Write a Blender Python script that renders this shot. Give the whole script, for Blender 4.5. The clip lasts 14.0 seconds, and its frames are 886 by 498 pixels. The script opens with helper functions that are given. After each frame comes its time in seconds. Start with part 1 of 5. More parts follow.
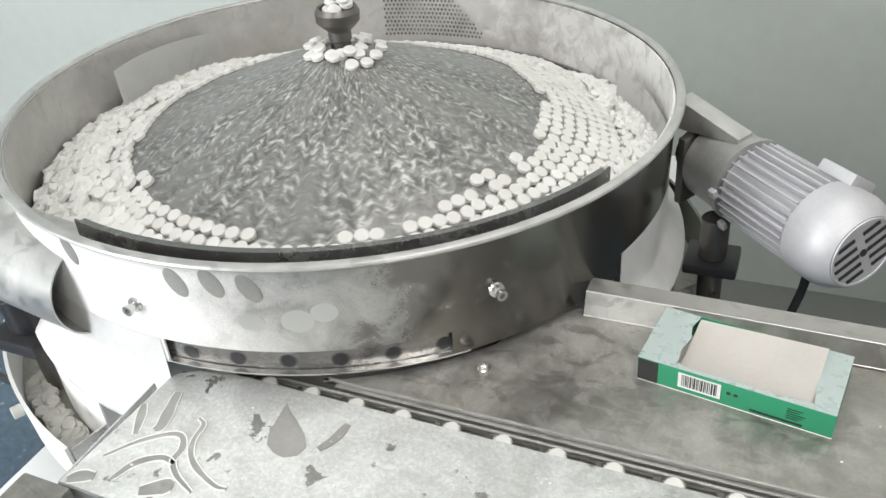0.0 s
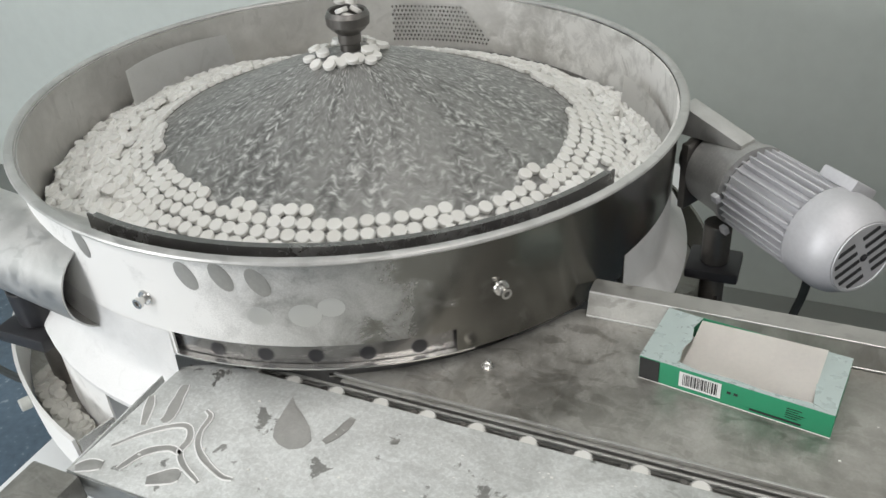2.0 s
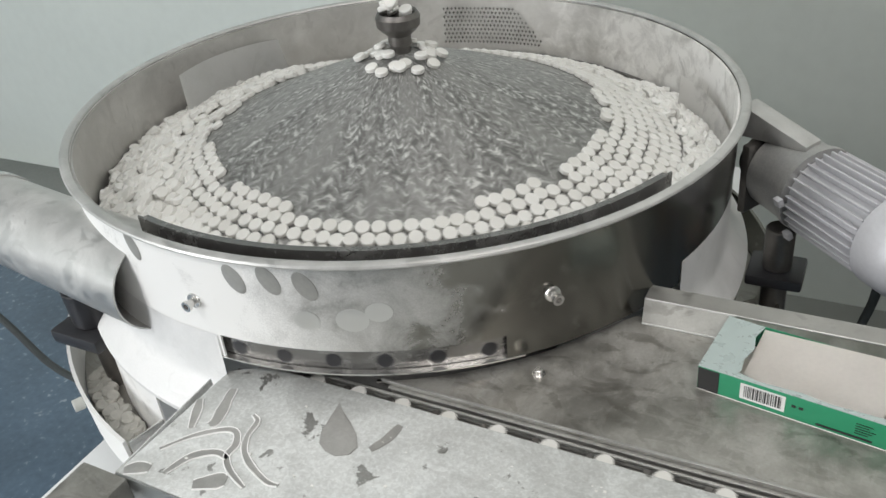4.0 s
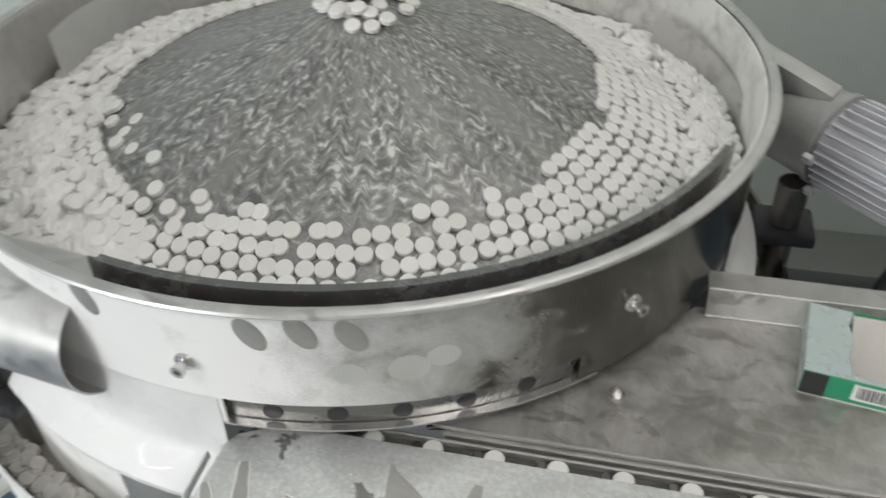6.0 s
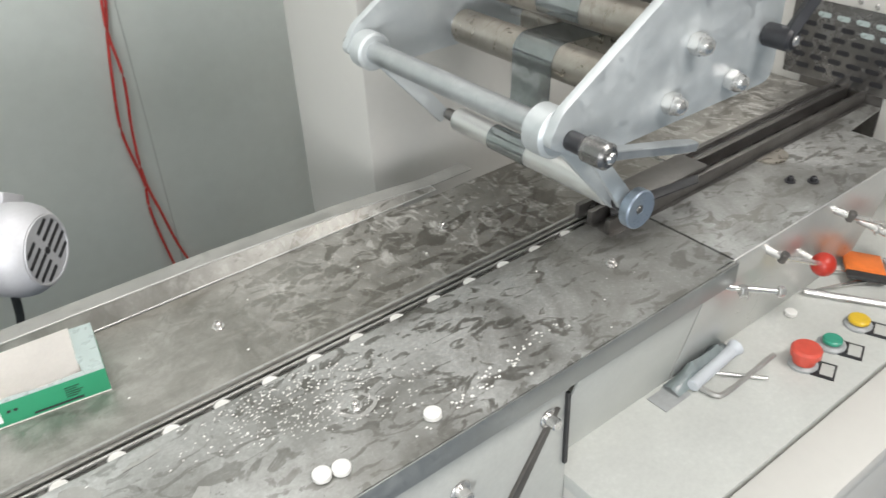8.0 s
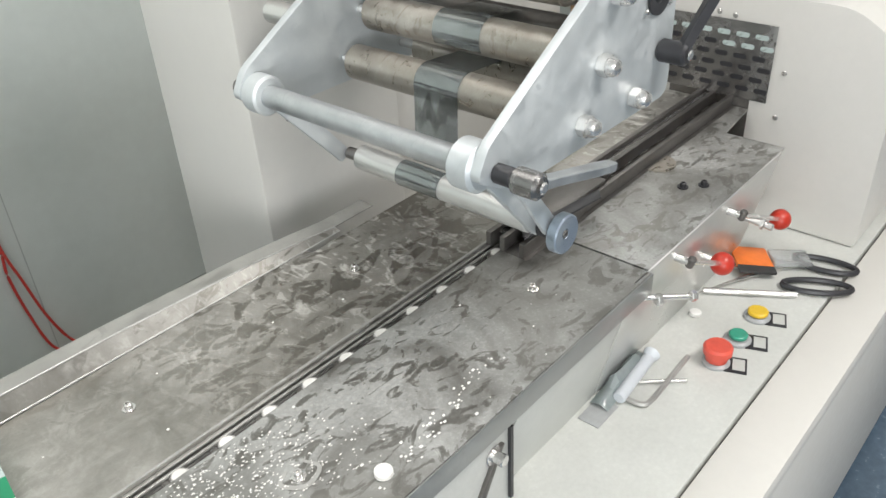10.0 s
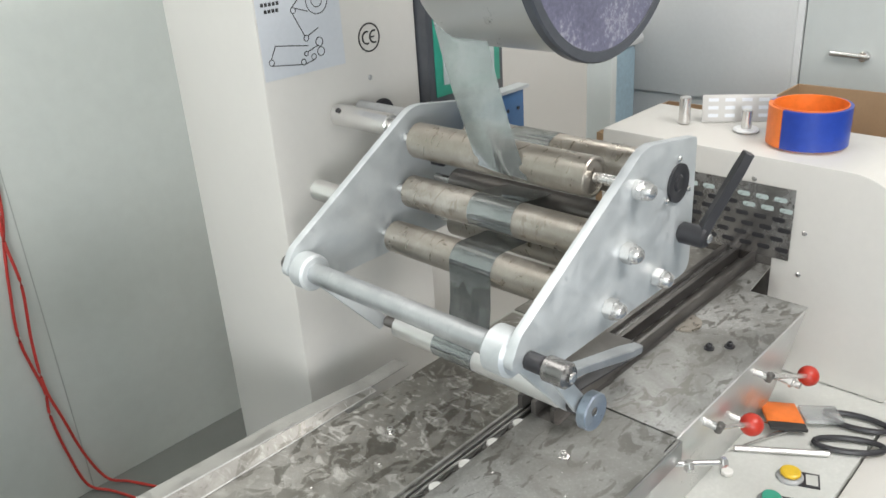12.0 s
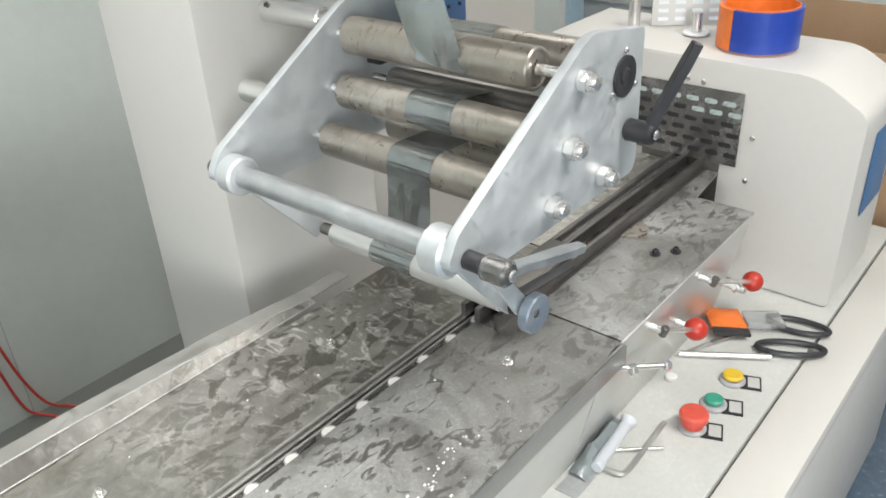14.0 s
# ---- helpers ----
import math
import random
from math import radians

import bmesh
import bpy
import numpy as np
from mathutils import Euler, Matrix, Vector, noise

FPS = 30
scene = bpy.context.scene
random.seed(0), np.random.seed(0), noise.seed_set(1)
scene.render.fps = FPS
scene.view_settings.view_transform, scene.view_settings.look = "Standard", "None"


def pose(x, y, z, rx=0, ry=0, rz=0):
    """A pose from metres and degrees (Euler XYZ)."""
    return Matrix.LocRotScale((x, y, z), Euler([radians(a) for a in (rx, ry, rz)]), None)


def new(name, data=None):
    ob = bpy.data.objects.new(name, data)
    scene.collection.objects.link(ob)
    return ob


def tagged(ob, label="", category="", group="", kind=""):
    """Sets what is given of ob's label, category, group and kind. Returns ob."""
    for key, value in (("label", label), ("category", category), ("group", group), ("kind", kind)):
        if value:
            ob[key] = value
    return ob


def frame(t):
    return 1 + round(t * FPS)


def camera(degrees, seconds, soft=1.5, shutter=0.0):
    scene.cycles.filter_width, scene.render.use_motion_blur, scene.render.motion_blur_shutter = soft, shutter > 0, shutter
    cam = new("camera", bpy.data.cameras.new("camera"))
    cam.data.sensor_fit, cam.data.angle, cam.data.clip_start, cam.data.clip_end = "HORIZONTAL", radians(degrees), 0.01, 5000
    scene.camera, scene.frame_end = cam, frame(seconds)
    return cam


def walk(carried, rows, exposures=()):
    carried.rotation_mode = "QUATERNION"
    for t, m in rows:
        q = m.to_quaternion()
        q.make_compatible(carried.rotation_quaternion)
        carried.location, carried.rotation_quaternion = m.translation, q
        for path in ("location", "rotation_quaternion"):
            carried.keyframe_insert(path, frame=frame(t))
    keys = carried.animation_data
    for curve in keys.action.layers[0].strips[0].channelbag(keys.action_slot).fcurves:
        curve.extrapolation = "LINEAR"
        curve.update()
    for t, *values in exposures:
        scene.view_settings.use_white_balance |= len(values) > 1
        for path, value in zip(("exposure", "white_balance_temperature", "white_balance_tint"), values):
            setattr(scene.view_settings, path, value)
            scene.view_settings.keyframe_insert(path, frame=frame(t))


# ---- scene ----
cam = camera(57.30, 14.0, shutter=0.3)
# seconds, eye x y z, yaw, pitch, lean
PATH = [
    (0.0, 0.2861, -0.5321, 1.4497, 27.07, -34.12, -6.68),
    (0.5, 0.293, -0.5373, 1.4414, 27.43, -33.69, -6.74),
    (1.0, 0.291, -0.5409, 1.4441, 27.46, -33.61, -6.66),
    (1.5, 0.2857, -0.5476, 1.4485, 27.31, -33.69, -6.31),
    (2.0, 0.2894, -0.5514, 1.4473, 27.15, -33.42, -5.88),
    (2.2, 0.2952, -0.5492, 1.4481, 27.29, -33.41, -5.91),
    (4.3, 0.2759, -0.5288, 1.4344, 31.64, -32.69, -8.05),
    (4.5, 0.2285, -0.5094, 1.4438, 31.55, -33.42, -8.05),
    (5.0, 0.0867, -0.4527, 1.4667, 29.55, -37.34, -7.37),
    (5.5, 0.0081, -0.4337, 1.4653, 25.11, -39.54, -5.73),
    (6.0, -0.0061, -0.4302, 1.4346, 16.35, -40.2, -4.17),
    (6.3, 0.034, -0.4569, 1.3912, 6.26, -38.17, -3.48),
    (6.5, 0.0813, -0.4657, 1.406, -0.67, -39.37, -2.07),
    (6.8, 0.1594, -0.5075, 1.4178, -11.65, -38.88, -1.07),
    (7.0, 0.2074, -0.5538, 1.4189, -17.28, -37.75, -1.41),
    (7.5, 0.2519, -0.6481, 1.4167, -29.03, -35.06, -1.85),
    (8.0, 0.2666, -0.6678, 1.4256, -36.12, -33.37, -2.96),
    (8.5, 0.2505, -0.6145, 1.4299, -41.39, -32.93, -3.73),
    (8.7, 0.2442, -0.6049, 1.4216, -43.04, -32.45, -3.75),
    (10.8, 0.2498, -0.5935, 1.44, -47.81, -32.25, -3.23),
    (11.0, 0.2476, -0.5957, 1.4461, -47.29, -31.14, -3.64),
    (11.5, 0.2383, -0.6019, 1.4933, -46.12, -27.03, -4.09),
    (12.0, 0.2365, -0.6024, 1.5145, -45.56, -24.02, -3.79),
    (12.5, 0.2416, -0.6032, 1.5132, -45.54, -23.15, -3.54),
    (13.0, 0.2493, -0.6014, 1.504, -46.06, -24.09, -3.57),
    (13.5, 0.2598, -0.6005, 1.488, -47.2, -26.82, -3.47),
    (14.0, 0.2683, -0.5953, 1.468, -48.86, -29.45, -3.06),
]
walk(cam, [(t, pose(x, y, z, 90 + pitch, 0, yaw) @ pose(0, 0, 0, 0, 0, lean)) for t, x, y, z, yaw, pitch, lean in PATH],
     exposures=((0.0, -0.34), (1.0, -0.53), (2.2, -0.76), (4.3, -0.76), (5.0, -0.90), (6.0, -0.94), (6.8, -0.64), (7.5, -0.35), (8.5, -0.08), (11.0, -0.03), (14.0, 0.02)))

# ---------------------------------------------------------------- light
world = bpy.data.worlds.new("world")
scene.world = world
world.use_nodes = True
world.node_tree.nodes["Background"].inputs[0].default_value = (0.88, 0.89, 0.90, 1)
world.node_tree.nodes["Background"].inputs[1].default_value = 0.24


def ceiling_lamp(x, y, sx, sy, watts):
    data = bpy.data.lights.new("ceiling_tube", "AREA")
    data.shape, data.size, data.size_y, data.energy, data.color = "RECTANGLE", sx, sy, watts, (1.0, 0.962, 0.935)
    ob = new("ceiling_tube", data)
    ob.matrix_world = pose(x, y, 2.78)


# Tubes are out of view; the fourth is added to brighten the far lockers.
for lx, ly, watts in ((-1.1, -1.3, 28), (0.45, 0.45, 17), (1.3, -1.4, 56), (2.75, 1.0, 15)):
    ceiling_lamp(lx, ly, 1.2, 0.55, watts)


# fill light in an unseen south window, added to brighten the bowl's front left
bowl_fill = bpy.data.lights.new("bowl_fill_light", "AREA")
bowl_fill.shape, bowl_fill.size, bowl_fill.size_y, bowl_fill.energy, bowl_fill.color = "RECTANGLE", 1.6, 1.3, 160, (0.97, 0.98, 1.0)
new("bowl_fill_light", bowl_fill).matrix_world = pose(-2.5, -3.15, 1.55, 90, 0, 0)

# ---------------------------------------------------------------- materials
def nodes_of(name):
    m = bpy.data.materials.new(name)
    m.use_nodes = True
    return m, m.node_tree.nodes, m.node_tree.links, m.node_tree.nodes["Principled BSDF"]


def noise_node(n, l, scale, detail=5.0, rough=0.6, stretch=(1, 1, 1), warp=0.0, coord="Object"):
    tc = n.new("ShaderNodeTexCoord")
    mp = n.new("ShaderNodeMapping")
    mp.inputs["Scale"].default_value = stretch
    l.new(tc.outputs[coord], mp.inputs[0])
    tx = n.new("ShaderNodeTexNoise")
    tx.inputs["Scale"].default_value, tx.inputs["Detail"].default_value = scale, detail
    tx.inputs["Roughness"].default_value, tx.inputs["Distortion"].default_value = rough, warp
    l.new(mp.outputs[0], tx.inputs["Vector"])
    return tx


def ramp(n, l, src, stops):
    r = n.new("ShaderNodeValToRGB")
    els = r.color_ramp.elements
    while len(els) < len(stops):
        els.new(0.5)
    for e, (p, c) in zip(els, stops):
        e.position = p
        e.color = (c, c, c, 1) if not isinstance(c, tuple) else (*c, 1)
    l.new(src, r.inputs[0])
    return r


def mixc(n, l, fac, a, b):
    m = n.new("ShaderNodeMix")
    m.data_type = "RGBA"
    for sock, v in ((m.inputs[0], fac), (m.inputs[6], a), (m.inputs[7], b)):
        if isinstance(v, tuple):
            sock.default_value = (*v, 1)
        elif isinstance(v, float):
            sock.default_value = v
        else:
            l.new(v, sock)
    return m.outputs[2]


def maths(n, l, op, a, b):
    m = n.new("ShaderNodeMath")
    m.operation = op
    for sock, v in zip(m.inputs, (a, b)):
        if isinstance(v, (int, float)):
            sock.default_value = v
        else:
            l.new(v, sock)
    return m.outputs[0]


def bump(n, l, b, height, strength, dist=0.002):
    bp = n.new("ShaderNodeBump")
    bp.inputs["Strength"].default_value, bp.inputs["Distance"].default_value = strength, dist
    l.new(height, bp.inputs["Height"])
    l.new(bp.outputs[0], b.inputs["Normal"])


def steel(name, dust=0.5, tone=(0.50, 0.50, 0.48), rough=0.3, scale=9.0, dustcol=(0.62, 0.64, 0.61), smear=0.5, metal=0.9, drift=None, cover=0.0):
    """Stainless sheet under a thin film of tablet powder, wiped clean in smears; drift: the stretch along x over which
    the powder, and the brightness painted with it, changes.
    """
    m, n, l, b = nodes_of(name)
    big = noise_node(n, l, scale, 4, 0.55, warp=0.8)
    wipe = noise_node(n, l, scale * 2.6, 3, 0.5, stretch=(1.0, 1.7, 1.0), warp=2.2)
    mid = noise_node(n, l, scale * 6, 5, 0.65, warp=0.5)
    fine = noise_node(n, l, 520, 3, 0.6)
    a = maths(n, l, "ADD", maths(n, l, "MULTIPLY", big.outputs[0], 0.55), maths(n, l, "MULTIPLY", mid.outputs[0], 0.45))
    c = 0.66 - 0.36 * dust
    film = ramp(n, l, a, [(max(0.02, c - 0.16), 0.25 * dust), (c, 0.45 * dust + 0.1), (min(0.95, c + 0.2), min(1.0, 0.5 + dust * 0.5))])
    w = ramp(n, l, wipe.outputs[0], [(0.30 + 0.1 * smear + cover, 1.0 - smear), (0.345 + 0.1 * smear + cover, 1.0)])
    mask = maths(n, l, "MULTIPLY", film.outputs[0], w.outputs[0])
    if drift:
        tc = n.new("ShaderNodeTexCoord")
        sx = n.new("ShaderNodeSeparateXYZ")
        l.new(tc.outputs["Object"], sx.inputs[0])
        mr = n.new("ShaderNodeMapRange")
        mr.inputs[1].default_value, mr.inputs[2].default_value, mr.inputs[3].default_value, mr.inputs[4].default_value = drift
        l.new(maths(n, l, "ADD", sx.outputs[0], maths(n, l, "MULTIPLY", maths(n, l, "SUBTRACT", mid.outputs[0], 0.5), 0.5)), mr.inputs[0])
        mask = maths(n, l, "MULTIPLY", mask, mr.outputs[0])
    grain = ramp(n, l, fine.outputs[0], [(0.35, 0.8), (0.65, 1.0)])
    mask = maths(n, l, "MINIMUM", maths(n, l, "MULTIPLY", mask, grain.outputs[0]), 1.0)
    l.new(mixc(n, l, mask, tone, dustcol), b.inputs["Base Color"])
    l.new(maths(n, l, "SUBTRACT", metal, maths(n, l, "MULTIPLY", mask, metal * 0.95)), b.inputs["Metallic"])
    l.new(maths(n, l, "ADD", rough, maths(n, l, "MULTIPLY", mask, 0.45)), b.inputs["Roughness"])
    bump(n, l, b, mask, 0.3, 0.0007)
    return m


def paint(name, col, rough=0.45, var=0.08, scale=6.0, metal=0.0, relief=0.04, dust=0.0):
    m, n, l, b = nodes_of(name)
    t1 = noise_node(n, l, scale, 5, 0.6)
    t2 = noise_node(n, l, scale * 22, 4, 0.6)
    f = maths(n, l, "ADD", maths(n, l, "MULTIPLY", t1.outputs[0], 0.6), maths(n, l, "MULTIPLY", t2.outputs[0], 0.4))
    lo = tuple(c * (1 - var) for c in col)
    hi = tuple(min(1, c * (1 + var)) for c in col)
    r = ramp(n, l, f, [(0.36, lo), (0.64, hi)])
    src = r.outputs[0]
    if dust:
        d = ramp(n, l, f, [(0.62 - 0.25 * dust, 0.0), (0.8 - 0.2 * dust, 0.8)])
        src = mixc(n, l, d.outputs[0], src, (0.58, 0.59, 0.56))
    l.new(src, b.inputs["Base Color"])
    rr = ramp(n, l, t2.outputs[0], [(0.3, max(0.05, rough - 0.08)), (0.7, min(1, rough + 0.1))])
    l.new(rr.outputs[0], b.inputs["Roughness"])
    b.inputs["Metallic"].default_value = metal
    bump(n, l, b, t2.outputs[0], relief, 0.0006)
    return m


def plastic(name, col, rough=0.35, alpha=1.0, trans=0.0):
    m, n, l, b = nodes_of(name)
    t1 = noise_node(n, l, 60, 4)
    r = ramp(n, l, t1.outputs[0], [(0.3, tuple(c * 0.88 for c in col)), (0.7, tuple(min(1, c * 1.06) for c in col))])
    l.new(r.outputs[0], b.inputs["Base Color"])
    b.inputs["Roughness"].default_value = rough
    b.inputs["Transmission Weight"].default_value = trans
    return m


def table_steel(name, tone, dustcol, amount, x_dusty, x_scuffed, frost=0.0, rough=0.27, wipes=0.5):
    """Sheet steel with cloudy powder that thins towards x_scuffed, scuffs there, and frosty powder grains."""
    m, n, l, b = nodes_of(name)
    tc = n.new("ShaderNodeTexCoord")
    sx = n.new("ShaderNodeSeparateXYZ")
    l.new(tc.outputs["Object"], sx.inputs[0])
    cloud = noise_node(n, l, 5.5, 8, 0.62, warp=0.7)
    puff = noise_node(n, l, 21, 6, 0.6, warp=1.1)
    scuff = noise_node(n, l, 26, 6, 0.58, stretch=(0.75, 1.25, 1.0), warp=1.3)
    patch = noise_node(n, l, 4.2, 3, 0.5)
    grain = noise_node(n, l, 330, 3, 0.6)
    crystal = noise_node(n, l, 210, 2, 0.5, stretch=(0.8, 1.2, 1.0), warp=1.2)
    wander = maths(n, l, "ADD", sx.outputs[0], maths(n, l, "MULTIPLY", maths(n, l, "SUBTRACT", patch.outputs[0], 0.5), 0.3))
    far = n.new("ShaderNodeMapRange")
    far.inputs[1].default_value, far.inputs[2].default_value = x_dusty, x_scuffed
    l.new(wander, far.inputs[0])
    a = maths(n, l, "ADD", maths(n, l, "MULTIPLY", cloud.outputs[0], 0.62), maths(n, l, "MULTIPLY", puff.outputs[0], 0.38))
    veil = ramp(n, l, a, [(0.34, 0.12), (0.47, 0.45), (0.56, 0.72), (0.68, 1.0)])
    level = maths(n, l, "SUBTRACT", amount, maths(n, l, "MULTIPLY", far.outputs[0], 0.26 * amount))
    mask = maths(n, l, "MULTIPLY", veil.outputs[0], level)
    mask = maths(n, l, "ADD", mask, maths(n, l, "MULTIPLY", maths(n, l, "SUBTRACT", 1.0, far.outputs[0]), 0.55 * max(0.0, amount - 0.62)))
    s = ramp(n, l, scuff.outputs[0], [(0.38, 1.0), (0.44, 0.8), (0.475, 0.0)])
    where = ramp(n, l, patch.outputs[0], [(0.38, 0.35), (0.55, 1.0)])
    much = maths(n, l, "MULTIPLY", maths(n, l, "MULTIPLY", s.outputs[0], where.outputs[0]), maths(n, l, "ADD", wipes * 0.45, maths(n, l, "MULTIPLY", far.outputs[0], wipes)))
    mask = maths(n, l, "MULTIPLY", mask, maths(n, l, "SUBTRACT", 1.0, maths(n, l, "MINIMUM", much, 0.85)))
    streak = noise_node(n, l, 34, 5, 0.6, stretch=(1.3, 0.7, 1.0), warp=1.8)
    pale = ramp(n, l, streak.outputs[0], [(0.545, 0.0), (0.60, 0.26), (0.68, 0.44)])
    mask = maths(n, l, "ADD", mask, maths(n, l, "MULTIPLY", maths(n, l, "MULTIPLY", pale.outputs[0], where.outputs[0]), maths(n, l, "ADD", 0.25, far.outputs[0])))
    if frost:
        band = maths(n, l, "SUBTRACT", 1.0, maths(n, l, "MINIMUM", maths(n, l, "MULTIPLY", maths(n, l, "ABSOLUTE", maths(n, l, "SUBTRACT", wander, 0.42), 0.0), 4.2), 1.0))
        cr = ramp(n, l, crystal.outputs[0], [(0.50, 0.0), (0.58, 1.0)])
        mask = maths(n, l, "ADD", mask, maths(n, l, "MULTIPLY", maths(n, l, "MULTIPLY", cr.outputs[0], band), frost))
    g = ramp(n, l, grain.outputs[0], [(0.3, 0.86), (0.7, 1.06)])
    mask = maths(n, l, "MINIMUM", maths(n, l, "MULTIPLY", mask, g.outputs[0]), 1.0)
    l.new(mixc(n, l, mask, tone, dustcol), b.inputs["Base Color"])
    l.new(maths(n, l, "SUBTRACT", 0.88, maths(n, l, "MULTIPLY", mask, 0.8)), b.inputs["Metallic"])
    l.new(maths(n, l, "ADD", rough, maths(n, l, "MULTIPLY", mask, 0.42)), b.inputs["Roughness"])
    bump(n, l, b, mask, 0.35, 0.0008)
    return m


def powdered_steel(name):
    """Steel under caked white powder: crisp bare patches, wet wipe marks, frosty grains, and bare scuffed metal further along x."""
    m, n, l, b = nodes_of(name)
    tc = n.new("ShaderNodeTexCoord")
    sx = n.new("ShaderNodeSeparateXYZ")
    l.new(tc.outputs["Object"], sx.inputs[0])
    patch = noise_node(n, l, 4.2, 3, 0.5)
    wander = maths(n, l, "ADD", sx.outputs[0], maths(n, l, "MULTIPLY", maths(n, l, "SUBTRACT", patch.outputs[0], 0.5), 0.5))
    far = n.new("ShaderNodeMapRange")
    far.inputs[1].default_value, far.inputs[2].default_value = 0.10, 0.52
    l.new(wander, far.inputs[0])
    cloud = noise_node(n, l, 7.0, 7, 0.6, warp=0.8)
    blot = noise_node(n, l, 22, 7, 0.62, warp=0.4)
    scuff = noise_node(n, l, 30, 6, 0.56, stretch=(0.7, 1.3, 1.0), warp=1.6)
    fine = noise_node(n, l, 210, 2, 0.5, warp=0.6)
    grain = noise_node(n, l, 400, 3, 0.6)
    veil = ramp(n, l, cloud.outputs[0], [(0.34, 0.16), (0.50, 0.60), (0.62, 1.0)])
    thick = maths(n, l, "SUBTRACT", 1.0, maths(n, l, "MULTIPLY", far.outputs[0], 0.52))
    mask = maths(n, l, "MULTIPLY", thick, maths(n, l, "ADD", maths(n, l, "MULTIPLY", veil.outputs[0], maths(n, l, "ADD", 0.40, maths(n, l, "MULTIPLY", far.outputs[0], 0.6))), maths(n, l, "MULTIPLY", maths(n, l, "SUBTRACT", 1.0, far.outputs[0]), 0.56)))
    bare = ramp(n, l, blot.outputs[0], [(0.35, 0.70), (0.372, 0.60), (0.384, 0.0)])
    mask = maths(n, l, "MULTIPLY", mask, maths(n, l, "SUBTRACT", 1.0, bare.outputs[0]))
    s_ = ramp(n, l, scuff.outputs[0], [(0.36, 0.95), (0.425, 0.72), (0.455, 0.0)])
    mask = maths(n, l, "MULTIPLY", mask, maths(n, l, "SUBTRACT", 1.0, maths(n, l, "MULTIPLY", s_.outputs[0], maths(n, l, "ADD", 0.08, maths(n, l, "MULTIPLY", far.outputs[0], 0.85)))))
    fr_ = ramp(n, l, fine.outputs[0], [(0.40, 0.90), (0.50, 0.98), (0.60, 1.05)])
    g = ramp(n, l, grain.outputs[0], [(0.3, 0.90), (0.7, 1.05)])
    pale = ramp(n, l, fine.outputs[0], [(0.60, 0.0), (0.68, 0.12)])
    mask = maths(n, l, "ADD", maths(n, l, "MULTIPLY", maths(n, l, "MULTIPLY", mask, fr_.outputs[0]), g.outputs[0]), maths(n, l, "MULTIPLY", pale.outputs[0], patch.outputs[0]))
    mask = maths(n, l, "MINIMUM", mask, 1.0)
    l.new(mixc(n, l, mask, (0.20, 0.195, 0.178), (0.69, 0.71, 0.695)), b.inputs["Base Color"])
    l.new(maths(n, l, "SUBTRACT", 0.82, maths(n, l, "MULTIPLY", mask, 0.8)), b.inputs["Metallic"])
    l.new(maths(n, l, "ADD", 0.38, maths(n, l, "MULTIPLY", mask, 0.40)), b.inputs["Roughness"])
    bump(n, l, b, mask, 0.5, 0.0012)
    return m


M_TABLE = table_steel("dusty_table_steel", (0.225, 0.215, 0.192), (0.58, 0.575, 0.54), 0.66, 0.50, 0.90, 0.0, 0.28, 1.0)
M_FRONT = powdered_steel("powdered_table_steel")
M_ROD = steel("smeared_rod_steel", 0.34, (0.42, 0.44, 0.45), 0.28, 15.0, (0.66, 0.68, 0.675), 0.6)
M_SKIRT = steel("brushed_skirt_steel", 0.35, (0.62, 0.62, 0.60), 0.24, 8.0, (0.60, 0.61, 0.59), 0.3)
M_RAIL = steel("dusty_rail_steel", 0.6, (0.34, 0.335, 0.315), 0.33, 7.0, (0.44, 0.44, 0.41), 0.6)
M_EDGE = steel("streaked_edge_steel", 0.35, (0.32, 0.33, 0.32), 0.3, 9.0, (0.46, 0.48, 0.47), 0.5)
# Left whitened by powder and painted brightness; right darkened for dark reflections.
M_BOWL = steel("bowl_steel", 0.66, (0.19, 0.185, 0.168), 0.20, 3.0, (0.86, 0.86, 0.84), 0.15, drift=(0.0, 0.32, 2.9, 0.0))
M_PIPE = steel("pipe_steel", 0.5, (0.46, 0.455, 0.44), 0.25, 5.0, (0.74, 0.74, 0.72), 0.5)
# Drift whitens the right for both powder and the light falling there.
M_BOWLIN = steel("bowl_inside_steel", 0.6, (0.42, 0.41, 0.39), 0.30, 5.0, (0.78, 0.77, 0.745), 0.4, drift=(0.05, 0.42, 0.75, 2.3))
M_FLARE = steel("whitened_steel", 0.95, (0.66, 0.66, 0.64), 0.25, 5.0, (0.80, 0.80, 0.79), 0.3)
M_SMUDGE = steel("smudged_steel", 0.5, (0.36, 0.355, 0.33), 0.34, 30.0, (0.52, 0.515, 0.49), 0.35)
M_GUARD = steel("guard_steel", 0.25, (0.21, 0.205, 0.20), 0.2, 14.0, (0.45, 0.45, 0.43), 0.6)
M_CLEAN = steel("clean_steel", 0.15, (0.68, 0.67, 0.65), 0.2, 10.0, (0.7, 0.7, 0.68), 0.1)
M_ZINC = steel("zinc_plate", 0.45, (0.52, 0.555, 0.565), 0.36, 9.0, (0.66, 0.685, 0.68), 0.5, 0.7)
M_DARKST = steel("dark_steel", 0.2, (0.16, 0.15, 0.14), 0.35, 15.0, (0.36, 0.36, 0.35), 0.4)
